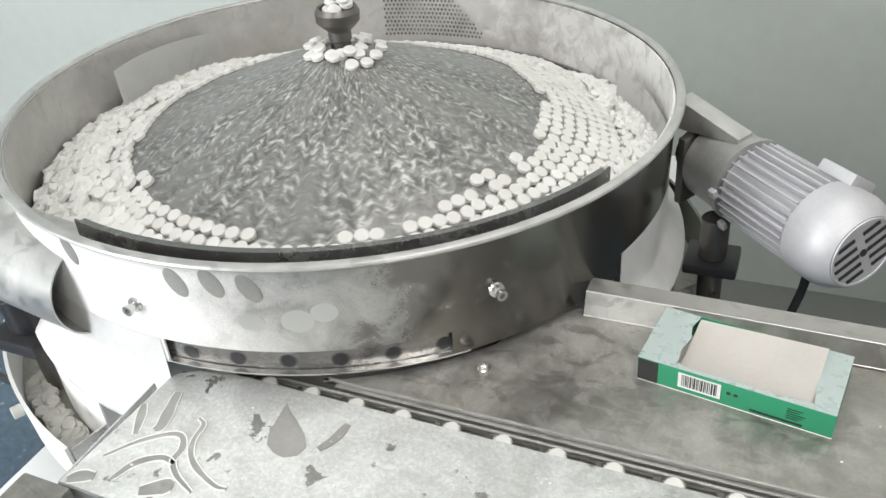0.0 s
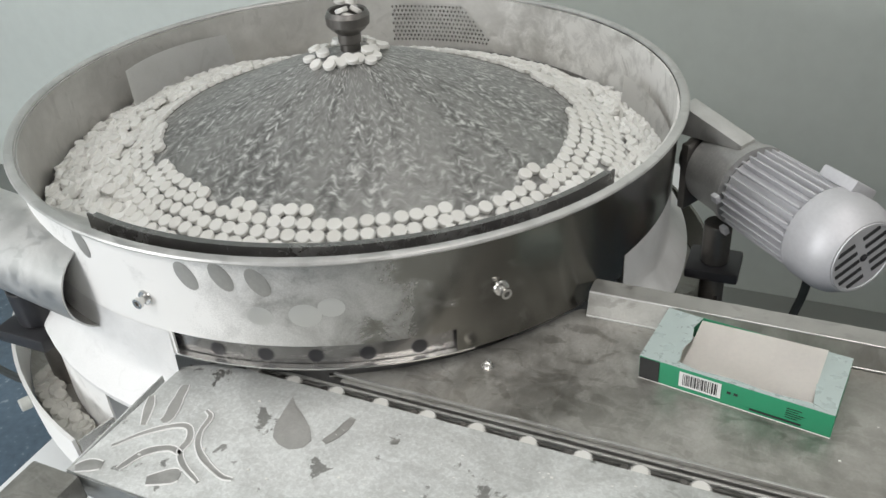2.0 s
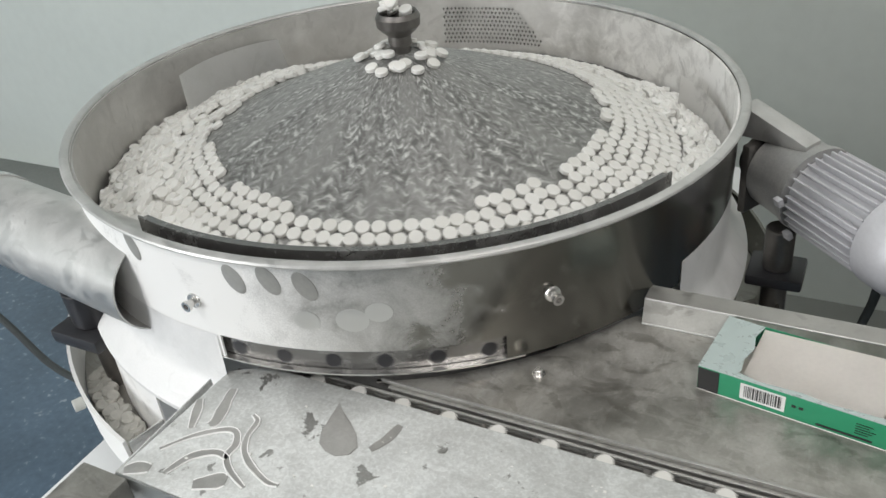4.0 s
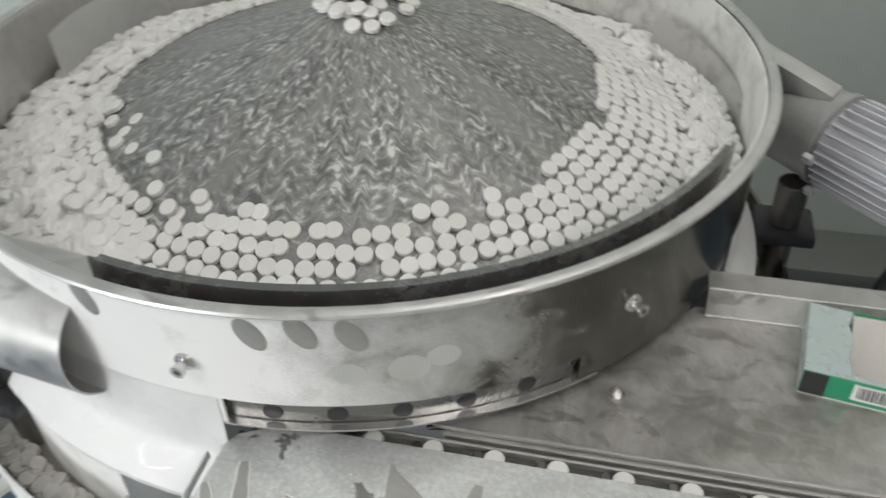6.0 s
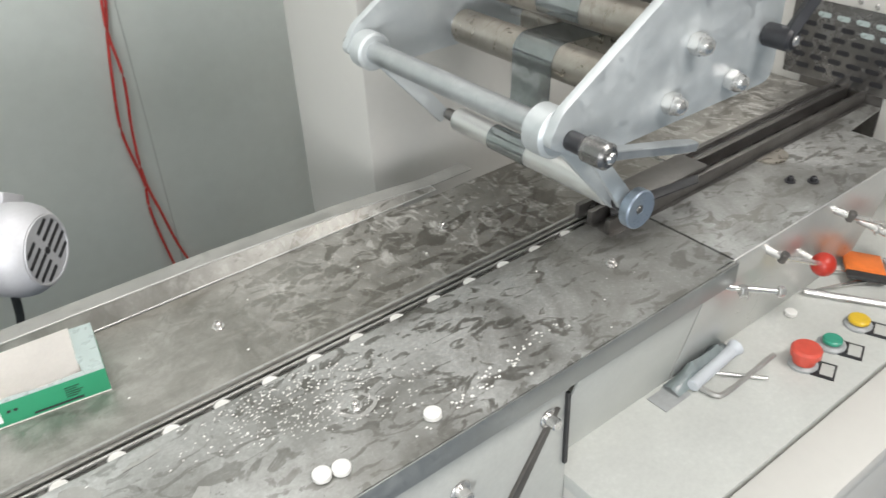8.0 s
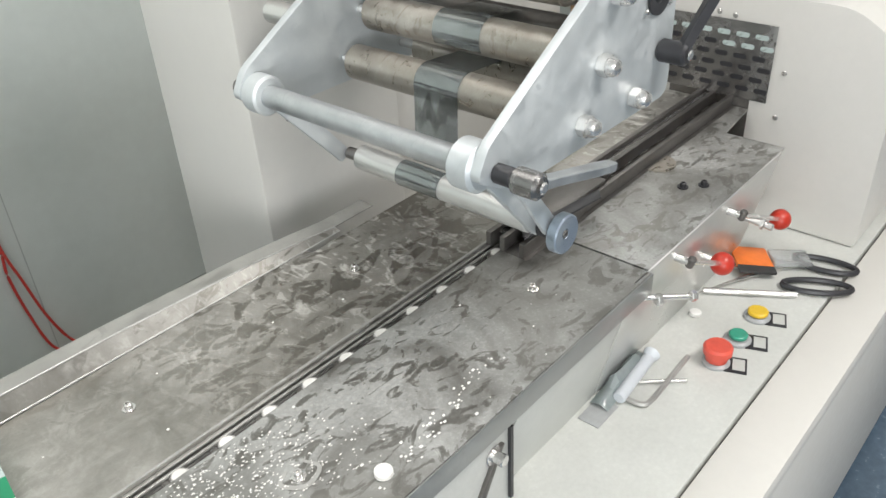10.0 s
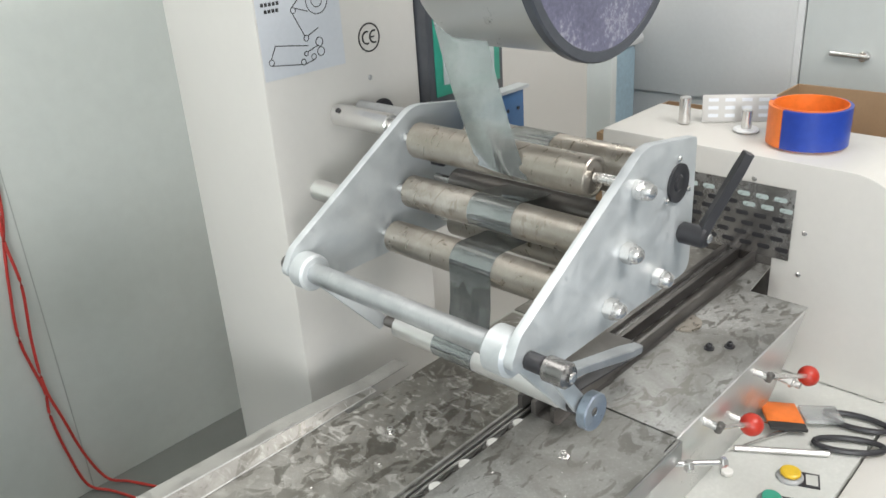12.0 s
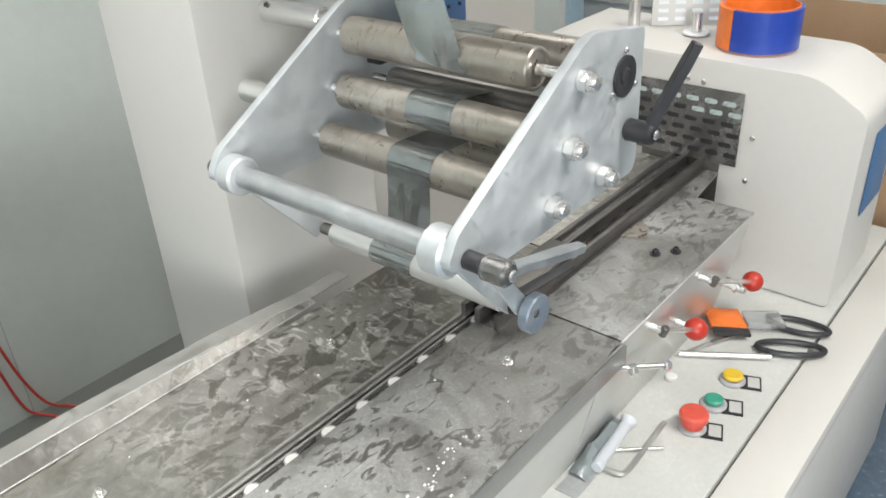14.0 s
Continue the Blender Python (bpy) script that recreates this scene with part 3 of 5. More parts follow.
# smears wiped through the powder
def smear(points, width, steps=5, name="smear"):
    pts = curve_pts([(x, y, 0) for x, y in points], steps)
    b = bmesh.new()
    lo, hi = [], []
    k = len(pts) - 1
    for i, p in enumerate(pts):
        d = (pts[min(i + 1, k)] - pts[max(i - 1, 0)]).normalized()
        w = width * (0.35 + 0.65 * math.sin(math.pi * min(1, max(0.04, (i + 0.6) / (k + 1.2)))) ** 0.5) * (0.9 + 0.2 * noise.noise(p * 60))
        nrm_ = Vector((-d.y, d.x, 0)) * w / 2
        lo.append(b.verts.new((p.x - nrm_.x, p.y - nrm_.y, Z + 0.0003)))
        hi.append(b.verts.new((p.x + nrm_.x, p.y + nrm_.y, Z + 0.0003)))
    lo_at, hi_at = [v.co.xy[:] for v in lo], [v.co.xy[:] for v in hi]
    for i in range(k):
        b.faces.new((lo[i], lo[i + 1], hi[i + 1], hi[i]))
    for v in b.verts:
        v.co.z = Z + 0.0004
    ext = bmesh.ops.extrude_face_region(b, geom=b.faces[:])
    bmesh.ops.translate(b, verts=[g_ for g_ in ext["geom"] if isinstance(g_, bmesh.types.BMVert)], vec=(0, 0, 0.0005))
    ridge = bmesh.new()
    if points[0][0] > -0.15:
        return part(name, b, M_STAIN, table, "smear wiped through the powder")
    for line in (lo_at, hi_at):
        tube_along([(x, y, Z + 0.0004) for x, y in line], 0.0011, 5, ridge)
    part("powder_ridge", ridge, M_FLARE, table, "white powder pushed up along the smear")
    return part(name, b, M_STAIN, table, "smear wiped through the powder")


for pts, w in (([(-0.335, -0.16), (-0.312, -0.131), (-0.285, -0.111), (-0.269, -0.11), (-0.258, -0.124), (-0.257, -0.14), (-0.241, -0.155), (-0.212, -0.168)], 0.009),
               ([(-0.305, -0.183), (-0.294, -0.156), (-0.272, -0.141), (-0.254, -0.143)], 0.011),
               ([(-0.268, -0.081), (-0.257, -0.088), (-0.254, -0.109), (-0.244, -0.127), (-0.225, -0.141), (-0.195, -0.153), (-0.18, -0.153)], 0.008),
               ([(-0.318, -0.055), (-0.311, -0.078), (-0.303, -0.103), (-0.306, -0.112)], 0.016),
               ([(-0.345, -0.083), (-0.335, -0.10), (-0.323, -0.123)], 0.013),
               ([(-0.265, -0.185), (-0.245, -0.172), (-0.235, -0.168)], 0.022), ([(-0.350, -0.198), (-0.340, -0.190), (-0.325, -0.185)], 0.018),
               ([(-0.117, -0.078), (-0.108, -0.06), (-0.104, -0.037)], 0.013),
               ([(0.27, -0.022), (0.285, -0.03), (0.30, -0.05)], 0.024), ([(0.33, -0.03), (0.37, -0.026)], 0.006), ([(0.36, -0.13), (0.385, -0.10)], 0.018),
               ([(0.55, -0.088), (0.535, -0.098), (0.55, -0.118), (0.575, -0.11), (0.57, -0.09)], 0.006)):
    smear(pts, w)
drop = slab([(-0.186, -0.030), (-0.176, -0.040), (-0.158, -0.052), (-0.142, -0.065), (-0.131, -0.080), (-0.134, -0.092), (-0.147, -0.099), (-0.161, -0.097), (-0.173, -0.090), (-0.180, -0.076), (-0.183, -0.057)], "z", Z + 0.0003, Z + 0.0009, 0)
part("drop_stain", drop, M_STAIN, table, "dark drop-shaped stain")

# ---------------------------------------------------------------- rotary feeder
BOWL = Matrix.Translation((BX, BY, BZ)) @ pose(0, 0, 0, -1.4, 2.2, 0)
feeder = tagged(empty("feeder_bowl", BOWL), "round stainless feeder bowl with powdery smudges, open at the top", "feeder")


def ring_wall(r0, r1, z0, z1, a0, a1, seg):
    return lathe([(r0, z0), (r1, z0), (r1, z1), (r0, z1)], seg, a0, a1, closed=True)


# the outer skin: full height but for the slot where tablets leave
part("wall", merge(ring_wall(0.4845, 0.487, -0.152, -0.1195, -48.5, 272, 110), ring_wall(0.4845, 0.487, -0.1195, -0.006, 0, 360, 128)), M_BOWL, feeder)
part("liner", ring_wall(0.481, 0.484, -0.118, -0.006, 0, 360, 128), M_BOWLIN, feeder, "powder-covered inner wall of the bowl, painted brighter on the right")
rim = [(0.4910 + 0.0068 * math.cos(radians(a)), -0.003 + 0.004 * math.sin(radians(a))) for a in range(0, 360, 36)]
part("rim", lathe(rim, 128, closed=True), M_PIPE, feeder, "rolled bright rim")
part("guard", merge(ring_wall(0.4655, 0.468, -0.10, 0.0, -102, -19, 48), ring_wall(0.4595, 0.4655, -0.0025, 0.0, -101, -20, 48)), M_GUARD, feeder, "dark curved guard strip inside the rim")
part("lower_lip", ring_wall(0.480, 0.488, -0.1535, -0.1515, -92, -46, 40), M_CLEAN, feeder, "thin bright lip under the slot")
part("base_flare", lathe([(0.4875, -0.12), (0.4885, -0.16), (0.490, -0.192), (0.495, -0.202), (0.517, -0.226), (0.521, -0.232), (0.520, -0.24), (0.46, -0.248)], 80, -18, 271.5), M_FLARE, feeder, "flared base ring dusted white")
part("bottom", lathe([(0, -0.165), (0.30, -0.165), (0.30, -0.19), (0, -0.19)], 64), M_DARKST, feeder)

# fittings on the skin
def on_wall(angle, z, r=0.487):
    return pose(0, 0, 0, 0, 0, angle) @ pose(r, 0, z, 0, 90, 0)


for ang, z in ((-42, -0.078), (-91.0, -0.077)):
    nz = lathe([(0, 0), (0.010, 0), (0.009, 0.002), (0.0045, 0.003), (0.0045, 0.009), (0.0066, 0.010), (0.0066, 0.014), (0.0036, 0.014), (0.0036, 0.005), (0, 0.005)], 18)
    part("nozzle", nz, M_CLEAN, feeder, "small bright pipe fitting", on_wall(ang, z))
for ang in (-116, 176):
    part("rivet", lathe([(0, 0.004), (0.004, 0.003), (0.006, 0), (0, 0)], 12), M_CLEAN, feeder, "", on_wall(ang, -0.125))
for k, ang in enumerate((-101.5, -83.2, -78.2, -73.4)):
    sm = lathe([(0, 0.0005), (0.010, 0.0005), (0.013, 0.0003), (0.013, 0)], 20)
    part("smudge", sm, M_SMUDGE, feeder, "dull oval finger smudge", on_wall(ang, -0.029 - 0.004 * (k % 2)) @ pose(0, 0, 0, 0, 0, 28) @ Matrix.Diagonal((1.5, 0.85, 1, 1)))
for k, (ang, z, s) in enumerate(((-74, -0.078, 0.9), (-68, -0.076, 1.1), (-64.5, -0.066, 0.9))):
    sm = lathe([(0, 0.0005), (0.010, 0.0005), (0.014, 0.0003), (0.014, 0)], 20)
    part("smudge", sm, M_SKIRT, feeder, "dull oval finger smudge", on_wall(ang, z) @ Matrix.Diagonal((s, s * 1.2, 0.6, 1)))

# scoops where the pipes enter, and the perforated back plate
def wall_panel(a0, a1, z0, z1, r0, r1, mat, name, label, n=14):
    b = bmesh.new()
    lo, hi = [], []
    for i in range(n + 1):
        t = i / n
        a = radians(a0 + (a1 - a0) * t)
        r = r0 + (r1 - r0) * t
        lo.append(b.verts.new((r * math.cos(a), r * math.sin(a), z0)))
        hi.append(b.verts.new(((r + 0.004) * math.cos(a), (r + 0.004) * math.sin(a), z1 - 0.02 * t * t)))
    for i in range(n):
        b.faces.new((lo[i], lo[i + 1], hi[i + 1], hi[i]))
    bmesh.ops.solidify(b, geom=b.faces[:], thickness=0.002)
    return part(name, b, mat, feeder, label)


wall_panel(184, 150, -0.16, -0.024, 0.432, 0.479, M_FLARE, "scoop", "bent steel scoop in front of the pipe opening")
wall_panel(38, 8, -0.15, -0.05, 0.447, 0.479, M_BOWLIN, "scoop", "bent steel scoop in front of the pipe opening")
mesh_b = bmesh.new()
for i in range(28):
    for j in range(9):
        a = radians(112 - i * 0.95 - (j % 2) * 0.47)
        z = -0.028 - j * 0.0085
        if i < 2 or (i > 20 and j < (i - 20) * 0.9):
            continue
        c = Vector((0.478 * math.cos(a), 0.478 * math.sin(a), z))
        t_ = Vector((-math.sin(a), math.cos(a), 0)) * 0.0026
        u_ = Vector((0, 0, 0.0033))
        o_ = Vector((math.cos(a), math.sin(a), 0)) * 0.0015
        mesh_b.faces.new([mesh_b.verts.new(v) for v in (c - t_, c + u_ - o_, c + t_, c - u_ - o_)])
part("perforated_plate", mesh_b, M_GUARD, feeder, "embossed perforated plate on the back wall")

# the turning disc with its skirt of holes
def dome(r):
    return 0.053 - 0.188 * (r / 0.47) ** 1.2


disc = tagged(empty("feeder_disc", BOWL), "domed dusty grey steel feeder disc, painted with glints and dark ripples, turning", "disc")
prof = [(0, dome(0))] + [(r / 100, dome(r / 100)) for r in range(1, 47, 2)] + [(0.470, dome(0.470)), (0.4725, dome(0.470) - 0.003)]
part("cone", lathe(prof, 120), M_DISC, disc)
# Dark steel stands for shade in the slot, flat black discs for the holes.
skirt = lathe([(0.4735, -0.114), (0.479, -0.114), (0.479, -0.153), (0.4735, -0.153)], 102, closed=True)
skirt_ob = part("skirt", skirt, M_GUARD, disc, "skirt darkened as the shaded slot, with a row of tablet holes")
hole = lathe([(0, 0.0004), (0.0086, 0.0004), (0.0092, 0.0008), (0.0098, 0.0)], 14)
hole_me = finish(hole, "tablet_hole", M_BLACK)
for k in range(51):
    a = 360 * k / 51
    ob = new("tablet_hole", hole_me)
    ob.parent = skirt_ob
    ob.matrix_basis = pose(0, 0, 0, 0, 0, a) @ pose(0.479, 0, -0.1395, 0, 90, 0)
part("shaft", lathe([(0, 0.03), (0.015, 0.03), (0.015, 0.060), (0.017, 0.062), (0.0175, 0.076), (0.026, 0.083), (0.032, 0.090), (0.033, 0.103), (0.029, 0.110), (0.026, 0.109), (0.024, 0.101), (0, 0.099)], 32), M_DARKST, disc, "dark flared hub nut caked with powder")

# tablets
TR, TH = 0.0097, 0.0072
TPROF = [(0, 0), (TR - 0.0012, 0), (TR, 0.0011), (TR, TH - 0.0011), (TR - 0.0012, TH), (0, TH)]
tab_bm = lathe(TPROF, 16)
tab_me = finish(tab_bm, "tablet", M_TAB, 40)
tab_v = np.array([v.co[:] for v in tab_me.vertices])
tab_f = [tuple(p.vertices) for p in tab_me.polygons]
low_bm = lathe([(0, 0), (TR, 0.0), (TR, TH - 0.001), (TR - 0.001, TH), (0, TH)], 10)
low_me = finish(low_bm, "tablet_small", M_TAB, 40)
low_v = np.array([v.co[:] for v in low_me.vertices])
low_f = [tuple(p.vertices) for p in low_me.polygons]


def tablet_heap(name, mats, label, m=None, low=False, mat=M_TAB):
    tv, tf = (low_v, low_f) if low else (tab_v, tab_f)
    verts, faces = [], []
    for mm in mats:
        a = np.array(mm)
        base = sum(len(x) for x in verts)
        verts.append(tv @ a[:3, :3].T + a[:3, 3])
        faces += [tuple(i + base for i in f) for f in tf]
    me = bpy.data.meshes.new(name)
    allv = np.concatenate(verts)
    me.from_pydata(allv.tolist(), [], [tuple(int(i) for i in f) for f in faces])
    me.materials.append(mat)
    ob = new(name, me)
    if m is not None:
        ob.matrix_basis = m
    return tagged(ob, label, "tablets", kind="stuff")


def slope_pose(r, a_deg, lift=0.0, tilt=0.0, spin=0.0, surf=None):
    """A tablet lying on the disc at radius r and angle a."""
    surf = surf or dome
    s = math.degrees(math.atan((surf(r + 0.002) - surf(r - 0.002)) / 0.004))
    return pose(0, 0, 0, 0, 0, a_deg) @ pose(r, 0, surf(r) + lift, 0, -s + tilt, 0) @ pose(0, 0, 0, 0, 0, spin)


rng = random.Random(7)
layer, late = [], []
row = 0
r = 0.456
while r > 0.24:
    n = int(2 * math.pi * r / (TR * 2.04))
    for k in range(n):
        a = 360 * (k + 0.5 * (row % 2)) / n
        w = (a + 180) % 360 - 180
        ragged = 0.4 * math.sin(radians(3 * w + 40)) + 0.4 * math.sin(radians(11 * w)) + 0.25 * math.sin(radians(23 * w + 20))
        wide = 9.0 + ragged
        if -170 < w < -38:
            lean = min(1.0, (-38 - w) / 16) if w > -106 else 1.0 - (-106 - w) / 64
            wide -= 2.0 * lean
            if row < 8.9 + ragged and row >= wide:
                late.append((r, a))
        if row < wide and rng.random() > 0.02:
            layer.append((r, slope_pose(r + 0.0028 * noise.noise(Vector((a / 9, row * 0.3, 1))) + rng.uniform(-0.0012, 0.0012), a + 0.9 * noise.noise(Vector((a / 12, row * 0.8, 5))) + rng.uniform(-0.2, 0.2), 0.0005, rng.uniform(-2, 2), rng.uniform(0, 360))))
    r -= TR * 1.76
    row += 1
layer.sort(key=lambda e: e[0])
tablet_layer = tagged(empty("tablet_layer", BOWL), "close-packed white tablets riding on the disc edge", "tablets")
for _, m_ in layer[:300]:
    ob = new("tablet", tab_me)
    ob.parent = tablet_layer
    ob.matrix_basis = m_
rest = tablet_heap("tablet_bed", [m_ for _, m_ in layer[300:]], "outer rows of close-packed white tablets")
rest.parent = tablet_layer
del rest["category"]

# tablets that wait in the heap until the disc drags them along
joining = []
for k, (rr, aa) in enumerate(late):
    g = random.Random(300 + k)
    ob = new("tablet", tab_me)
    tagged(ob, "round white tablet dragged out of the heap by the disc", "tablet", "tablets leaving the heap")
    resting = slope_pose(g.uniform(0.38, 0.45), g.uniform(165, 222), 0.012 + g.uniform(0, 0.008), g.uniform(-14, 14), 0)
    joining.append((ob, aa, resting, slope_pose(rr, 0, 0.0006, g.uniform(-3, 3), 0)))

# loose heaps against the wall, where tablets slide and tumble
def heap(a0, a1, r_in, crest, count, seed, flat=0.5):
    g = random.Random(seed)
    out = []
    for _ in range(count):
        t = g.random()
        a = a0 + (a1 - a0) * t
        fade = min(1.0, 5 * t, 5 * (1 - t))
        rin = r_in + (0.45 - r_in) * (1 - fade) * 0.8
        u = math.sqrt(g.random())
        rr = rin + (0.470 - rin) * u
        top = crest * fade * max(0.0, (rr - rin) / (0.468 - rin)) ** 1.1
        lift = 0.004 + top * (0.75 + 0.25 * g.random())
        tilt = g.uniform(-14, 14) if g.random() < flat else g.uniform(-75, 75)
        out.append(slope_pose(rr, a, lift, tilt, g.uniform(0, 360)) @ pose(0, 0, 0, g.uniform(-20, 20), 0, 0))
    return out


tablet_heap("tablet_heap", heap(125, 258, 0.325, 0.026, 820, 3, 0.75), "heap of white tablets banked against the bowl wall", BOWL, True)
tablet_heap("tablet_heap", heap(-26, 62, 0.405, 0.026, 430, 5, 0.25), "tumbling white tablets piled by the bowl wall", BOWL, True)
tablet_heap("tablet_heap", heap(50, 130, 0.36, 0.010, 500, 9, 0.9), "thin bank of white tablets at the back of the bowl", BOWL, True)

bank = []
for k in range(10):
    rr_ = 0.352 + 0.0135 * k
    bank.append((rr_, dome(rr_) + 0.0035 + 0.0225 * (k / 9) ** 1.1))
powder = lathe(bank, 60, 148, 250)
for v in powder.verts:
    v.co.z += 0.0035 * noise.noise(v.co * 55) + 0.002 * noise.noise(v.co * 160)
tagged(part("powder_bank", powder, M_TAB, None, "", BOWL), "fine white tablet powder settled over the heap", "powder", kind="stuff")

top_tabs = []
for k in range(34):
    g = random.Random(100 + k)
    if k < 7:
        loc = pose(g.uniform(-0.018, 0.018), g.uniform(-0.018, 0.018), 0.101 + 0.004 * k, g.uniform(-30, 30), g.uniform(-30, 30), 0)
    else:
        a = 360 * k / 13.5 + g.uniform(-8, 8)
        rr = 0.031 + 0.013 * ((k - 7) // 9) + g.uniform(-0.002, 0.008)
        loc = slope_pose(rr, a, 0.001 + 0.006 * (k % 3 == 0), g.uniform(-14, 14), 0)
    ob = new("tablet", tab_me)
    ob.matrix_basis = BOWL @ loc
    tagged(ob, "round white tablet lying round the disc hub", "tablet", "tablets on the hub")
    top_tabs.append((ob, loc))

# overflow trough round the bowl
trough = tagged(empty("overflow_trough", BOWL), "curved steel trough under the bowl, holding spilt tablets", "trough")
part("trough_floor", lathe([(0.515, -0.352), (0.566, -0.352), (0.566, -0.356), (0.515, -0.356)], 90, -22, 257, closed=True), M_TABLE, trough)
part("outer_wall", lathe([(0.567, -0.356), (0.570, -0.356), (0.574, -0.285), (0.569, -0.285)], 90, -22, 257, closed=True), M_BOWL, trough)
part("inner_wall", lathe([(0.512, -0.356), (0.5145, -0.356), (0.5145, -0.245), (0.512, -0.245)], 90, -22, 257, closed=True), M_BOWL, trough)
part("end_plate", block(0.515, 0.5665, -0.0015, 0.0015, -0.3515, -0.29, 0.0008, m=pose(0, 0, 0, 0, 0, -103)), M_CLEAN, trough)
part("rivet", rod((0.573, 0, -0.305), (0.588, 0, -0.305), 0.009), M_BASE, trough, m=pose(0, 0, 0, 0, 0, -117))
spill = []
g = random.Random(21)
for a0, a1, cnt in ((-128, -106, 90), (-20, 12, 120), (150, 215, 80)):
    for _ in range(cnt):
        spill.append(pose(0, 0, 0, 0, 0, g.uniform(a0, a1)) @ pose(g.uniform(0.527, 0.555), 0, -0.350 + g.uniform(0, 0.009), g.uniform(-18, 18), g.uniform(-18, 18), 0))
tablet_heap("spilt_tablets", spill, "dusty spilt tablets lying in the trough", BOWL, True, M_TABDUST)

# pipe and its clamp
def pipe(name, p, q, r, label):
    ob = tagged(empty(name), label, "pipe")
    m, length = axis_pose(p, q)
    part("duct", lathe([(r - 0.002, 0), (r, 0), (r, length), (r - 0.002, length)], 40, closed=True, m=m), M_PIPE, ob)
    for d in (0.165, 0.27):
        part("band", lathe([(r + 0.0005, d * length / 0.36), (r + 0.003, d * length / 0.36), (r + 0.003, (d + 0.012) * length / 0.36), (r + 0.0005, (d + 0.012) * length / 0.36)], 40, closed=True, m=m), M_CLEAN, ob)
    return ob


pipe("dust_pipe", (-0.470, 0.010, 0.897), (-1.25, 0.115, 0.905), 0.063, "wide stainless pipe entering the bowl wall, dusted white")
clampb = tagged(empty("pipe_clamp"), "black clamp holding the pipe to the trough", "clamp")
part("jaw", rod((-0.665, 0.03, 0.775), (-0.665, 0.03, 0.832), 0.030), M_BLACK, clampb)
part("collar", block(-0.712, -0.618, -0.016, 0.076, 0.752, 0.7745, 0.006), M_BLACK, clampb)
part("post", rod((-0.665, 0.03, 0.0), (-0.665, 0.03, 0.752), 0.018), M_DARKST, clampb)
hose = tagged(part("air_hose", tube_along(curve_pts([(-3.995, 0.55, 1.1), (-2.6, 0.42, 0.85), (-1.75, 0.30, 0.56), (-1.387, 0.25, 0.428), (-1.174, 0.2, 0.39), (-0.944, 0.15, 0.447), (-0.76, 0.14, 0.50), (-0.642, 0.16, 0.52)]), 0.008), M_RUBBER), "black air hose slung from the wall to the feeder stand", "hose")

# feeder stand
stand = tagged(empty("feeder_stand"), "white enamelled stand under the feeder bowl", "stand")
part("drum", lathe([(0, 0.6005), (0.27, 0.6005), (0.27, 0.78), (0, 0.78)], 56, m=pose(BX, BY, 0)), M_DARKST, stand)
part("cabinet", block(-0.64, 0.06, -0.27, 1.02, 0.02, 0.58, 0.006), M_WHITE, stand)
part("top_plate", block(-0.655, 0.08, -0.285, 1.04, 0.582, 0.60, 0.003), M_WHITE, stand)
for x in (-0.56, 0.0):
    for y in (-0.2, 0.96):
        part("foot", rod((x, y, 0), (x, y, 0.02), 0.025), M_BLACK, stand)

# ---------------------------------------------------------------- geared motor
SEAM, FAN = Vector((0.2395, 0.5055, 0.860)), Vector((0.379, 0.366, 0.862))
AX = (FAN - SEAM).normalized()
mm, _ = axis_pose(SEAM, FAN)
motor = tagged(empty("geared_motor", mm), "silver finned geared motor with a slotted fan cover", "motor")
LM = (FAN - SEAM).length
part("gearbox", lathe([(0, -0.085), (0.05, -0.085), (0.056, -0.078), (0.058, -0.012), (0.061, -0.01), (0.061, 0.0), (0, 0.0)], 48), M_GEAR, motor)
part("body", lathe([(0, 0.001), (0.050, 0.001), (0.050, LM - 0.066), (0, LM - 0.066)], 40), M_ALU, motor)
for k in range(30):
    a = 360 * k / 30
    if 255 < a < 285:
        continue
    part("fin", block(0.048, 0.0605, -0.0013, 0.0013, 0.006, LM - 0.07, 0.0007, m=pose(0, 0, 0, 0, 0, a), seg=1), M_ALU, motor)
fan_cover = part("fan_cover", lathe([(0, LM - 0.067), (0.0615, LM - 0.067), (0.063, LM - 0.063), (0.063, LM - 0.030), (0.060, LM - 0.018), (0.050, LM - 0.002), (0.048, LM), (0.0, LM)], 48), M_ALU, motor)
part("grille_ring", lathe([(0.043, LM + 0.0005), (0.047, LM + 0.0005), (0.0465, LM + 0.002), (0.0435, LM + 0.002)], 40, closed=True), M_ALU, fan_cover)
for i in range(5):
    for j, half in ((-1, 0.0125), (1, 0.0125)):
        v = -0.028 + i * 0.014
        span = math.sqrt(0.042 ** 2 - v * v)
        u0, u1 = (0.006, span) if j > 0 else (-span, -0.006)
        part("vent_slot", block(u0, u1, v - 0.0028, v + 0.0028, LM + 0.0003, LM + 0.0012, 0.0002, m=pose(0, 0, 0, 0, 0, 25), seg=1), M_BLACK, fan_cover)
part("hub_cap", rod((0, 0, LM + 0.0003), (0, 0, LM + 0.002), 0.005), M_BLACK, motor)
part("terminal_box", block(-0.074, -0.058, -0.022, 0.022, LM - 0.105, LM - 0.05, 0.003, m=pose(0, 0, 0, 0, 0, 235)), M_ALU, motor)
for s in (-1, 1):
    part("lug", block(0.058, 0.066, s * 0.03 - 0.006, s * 0.03 + 0.006, 0.002, 0.014, 0.0015, m=pose(0, 0, 0, 0, 0, 200)), M_ALU, motor)
    part("screw", rod((0.06, 0.02 * s, LM - 0.03), (0.068, 0.02 * s, LM - 0.03), 0.004), M_CLEAN, motor)
part("flange", rod((0, 0, -0.125), (0, 0, -0.0855), 0.036), M_DARKST, motor)
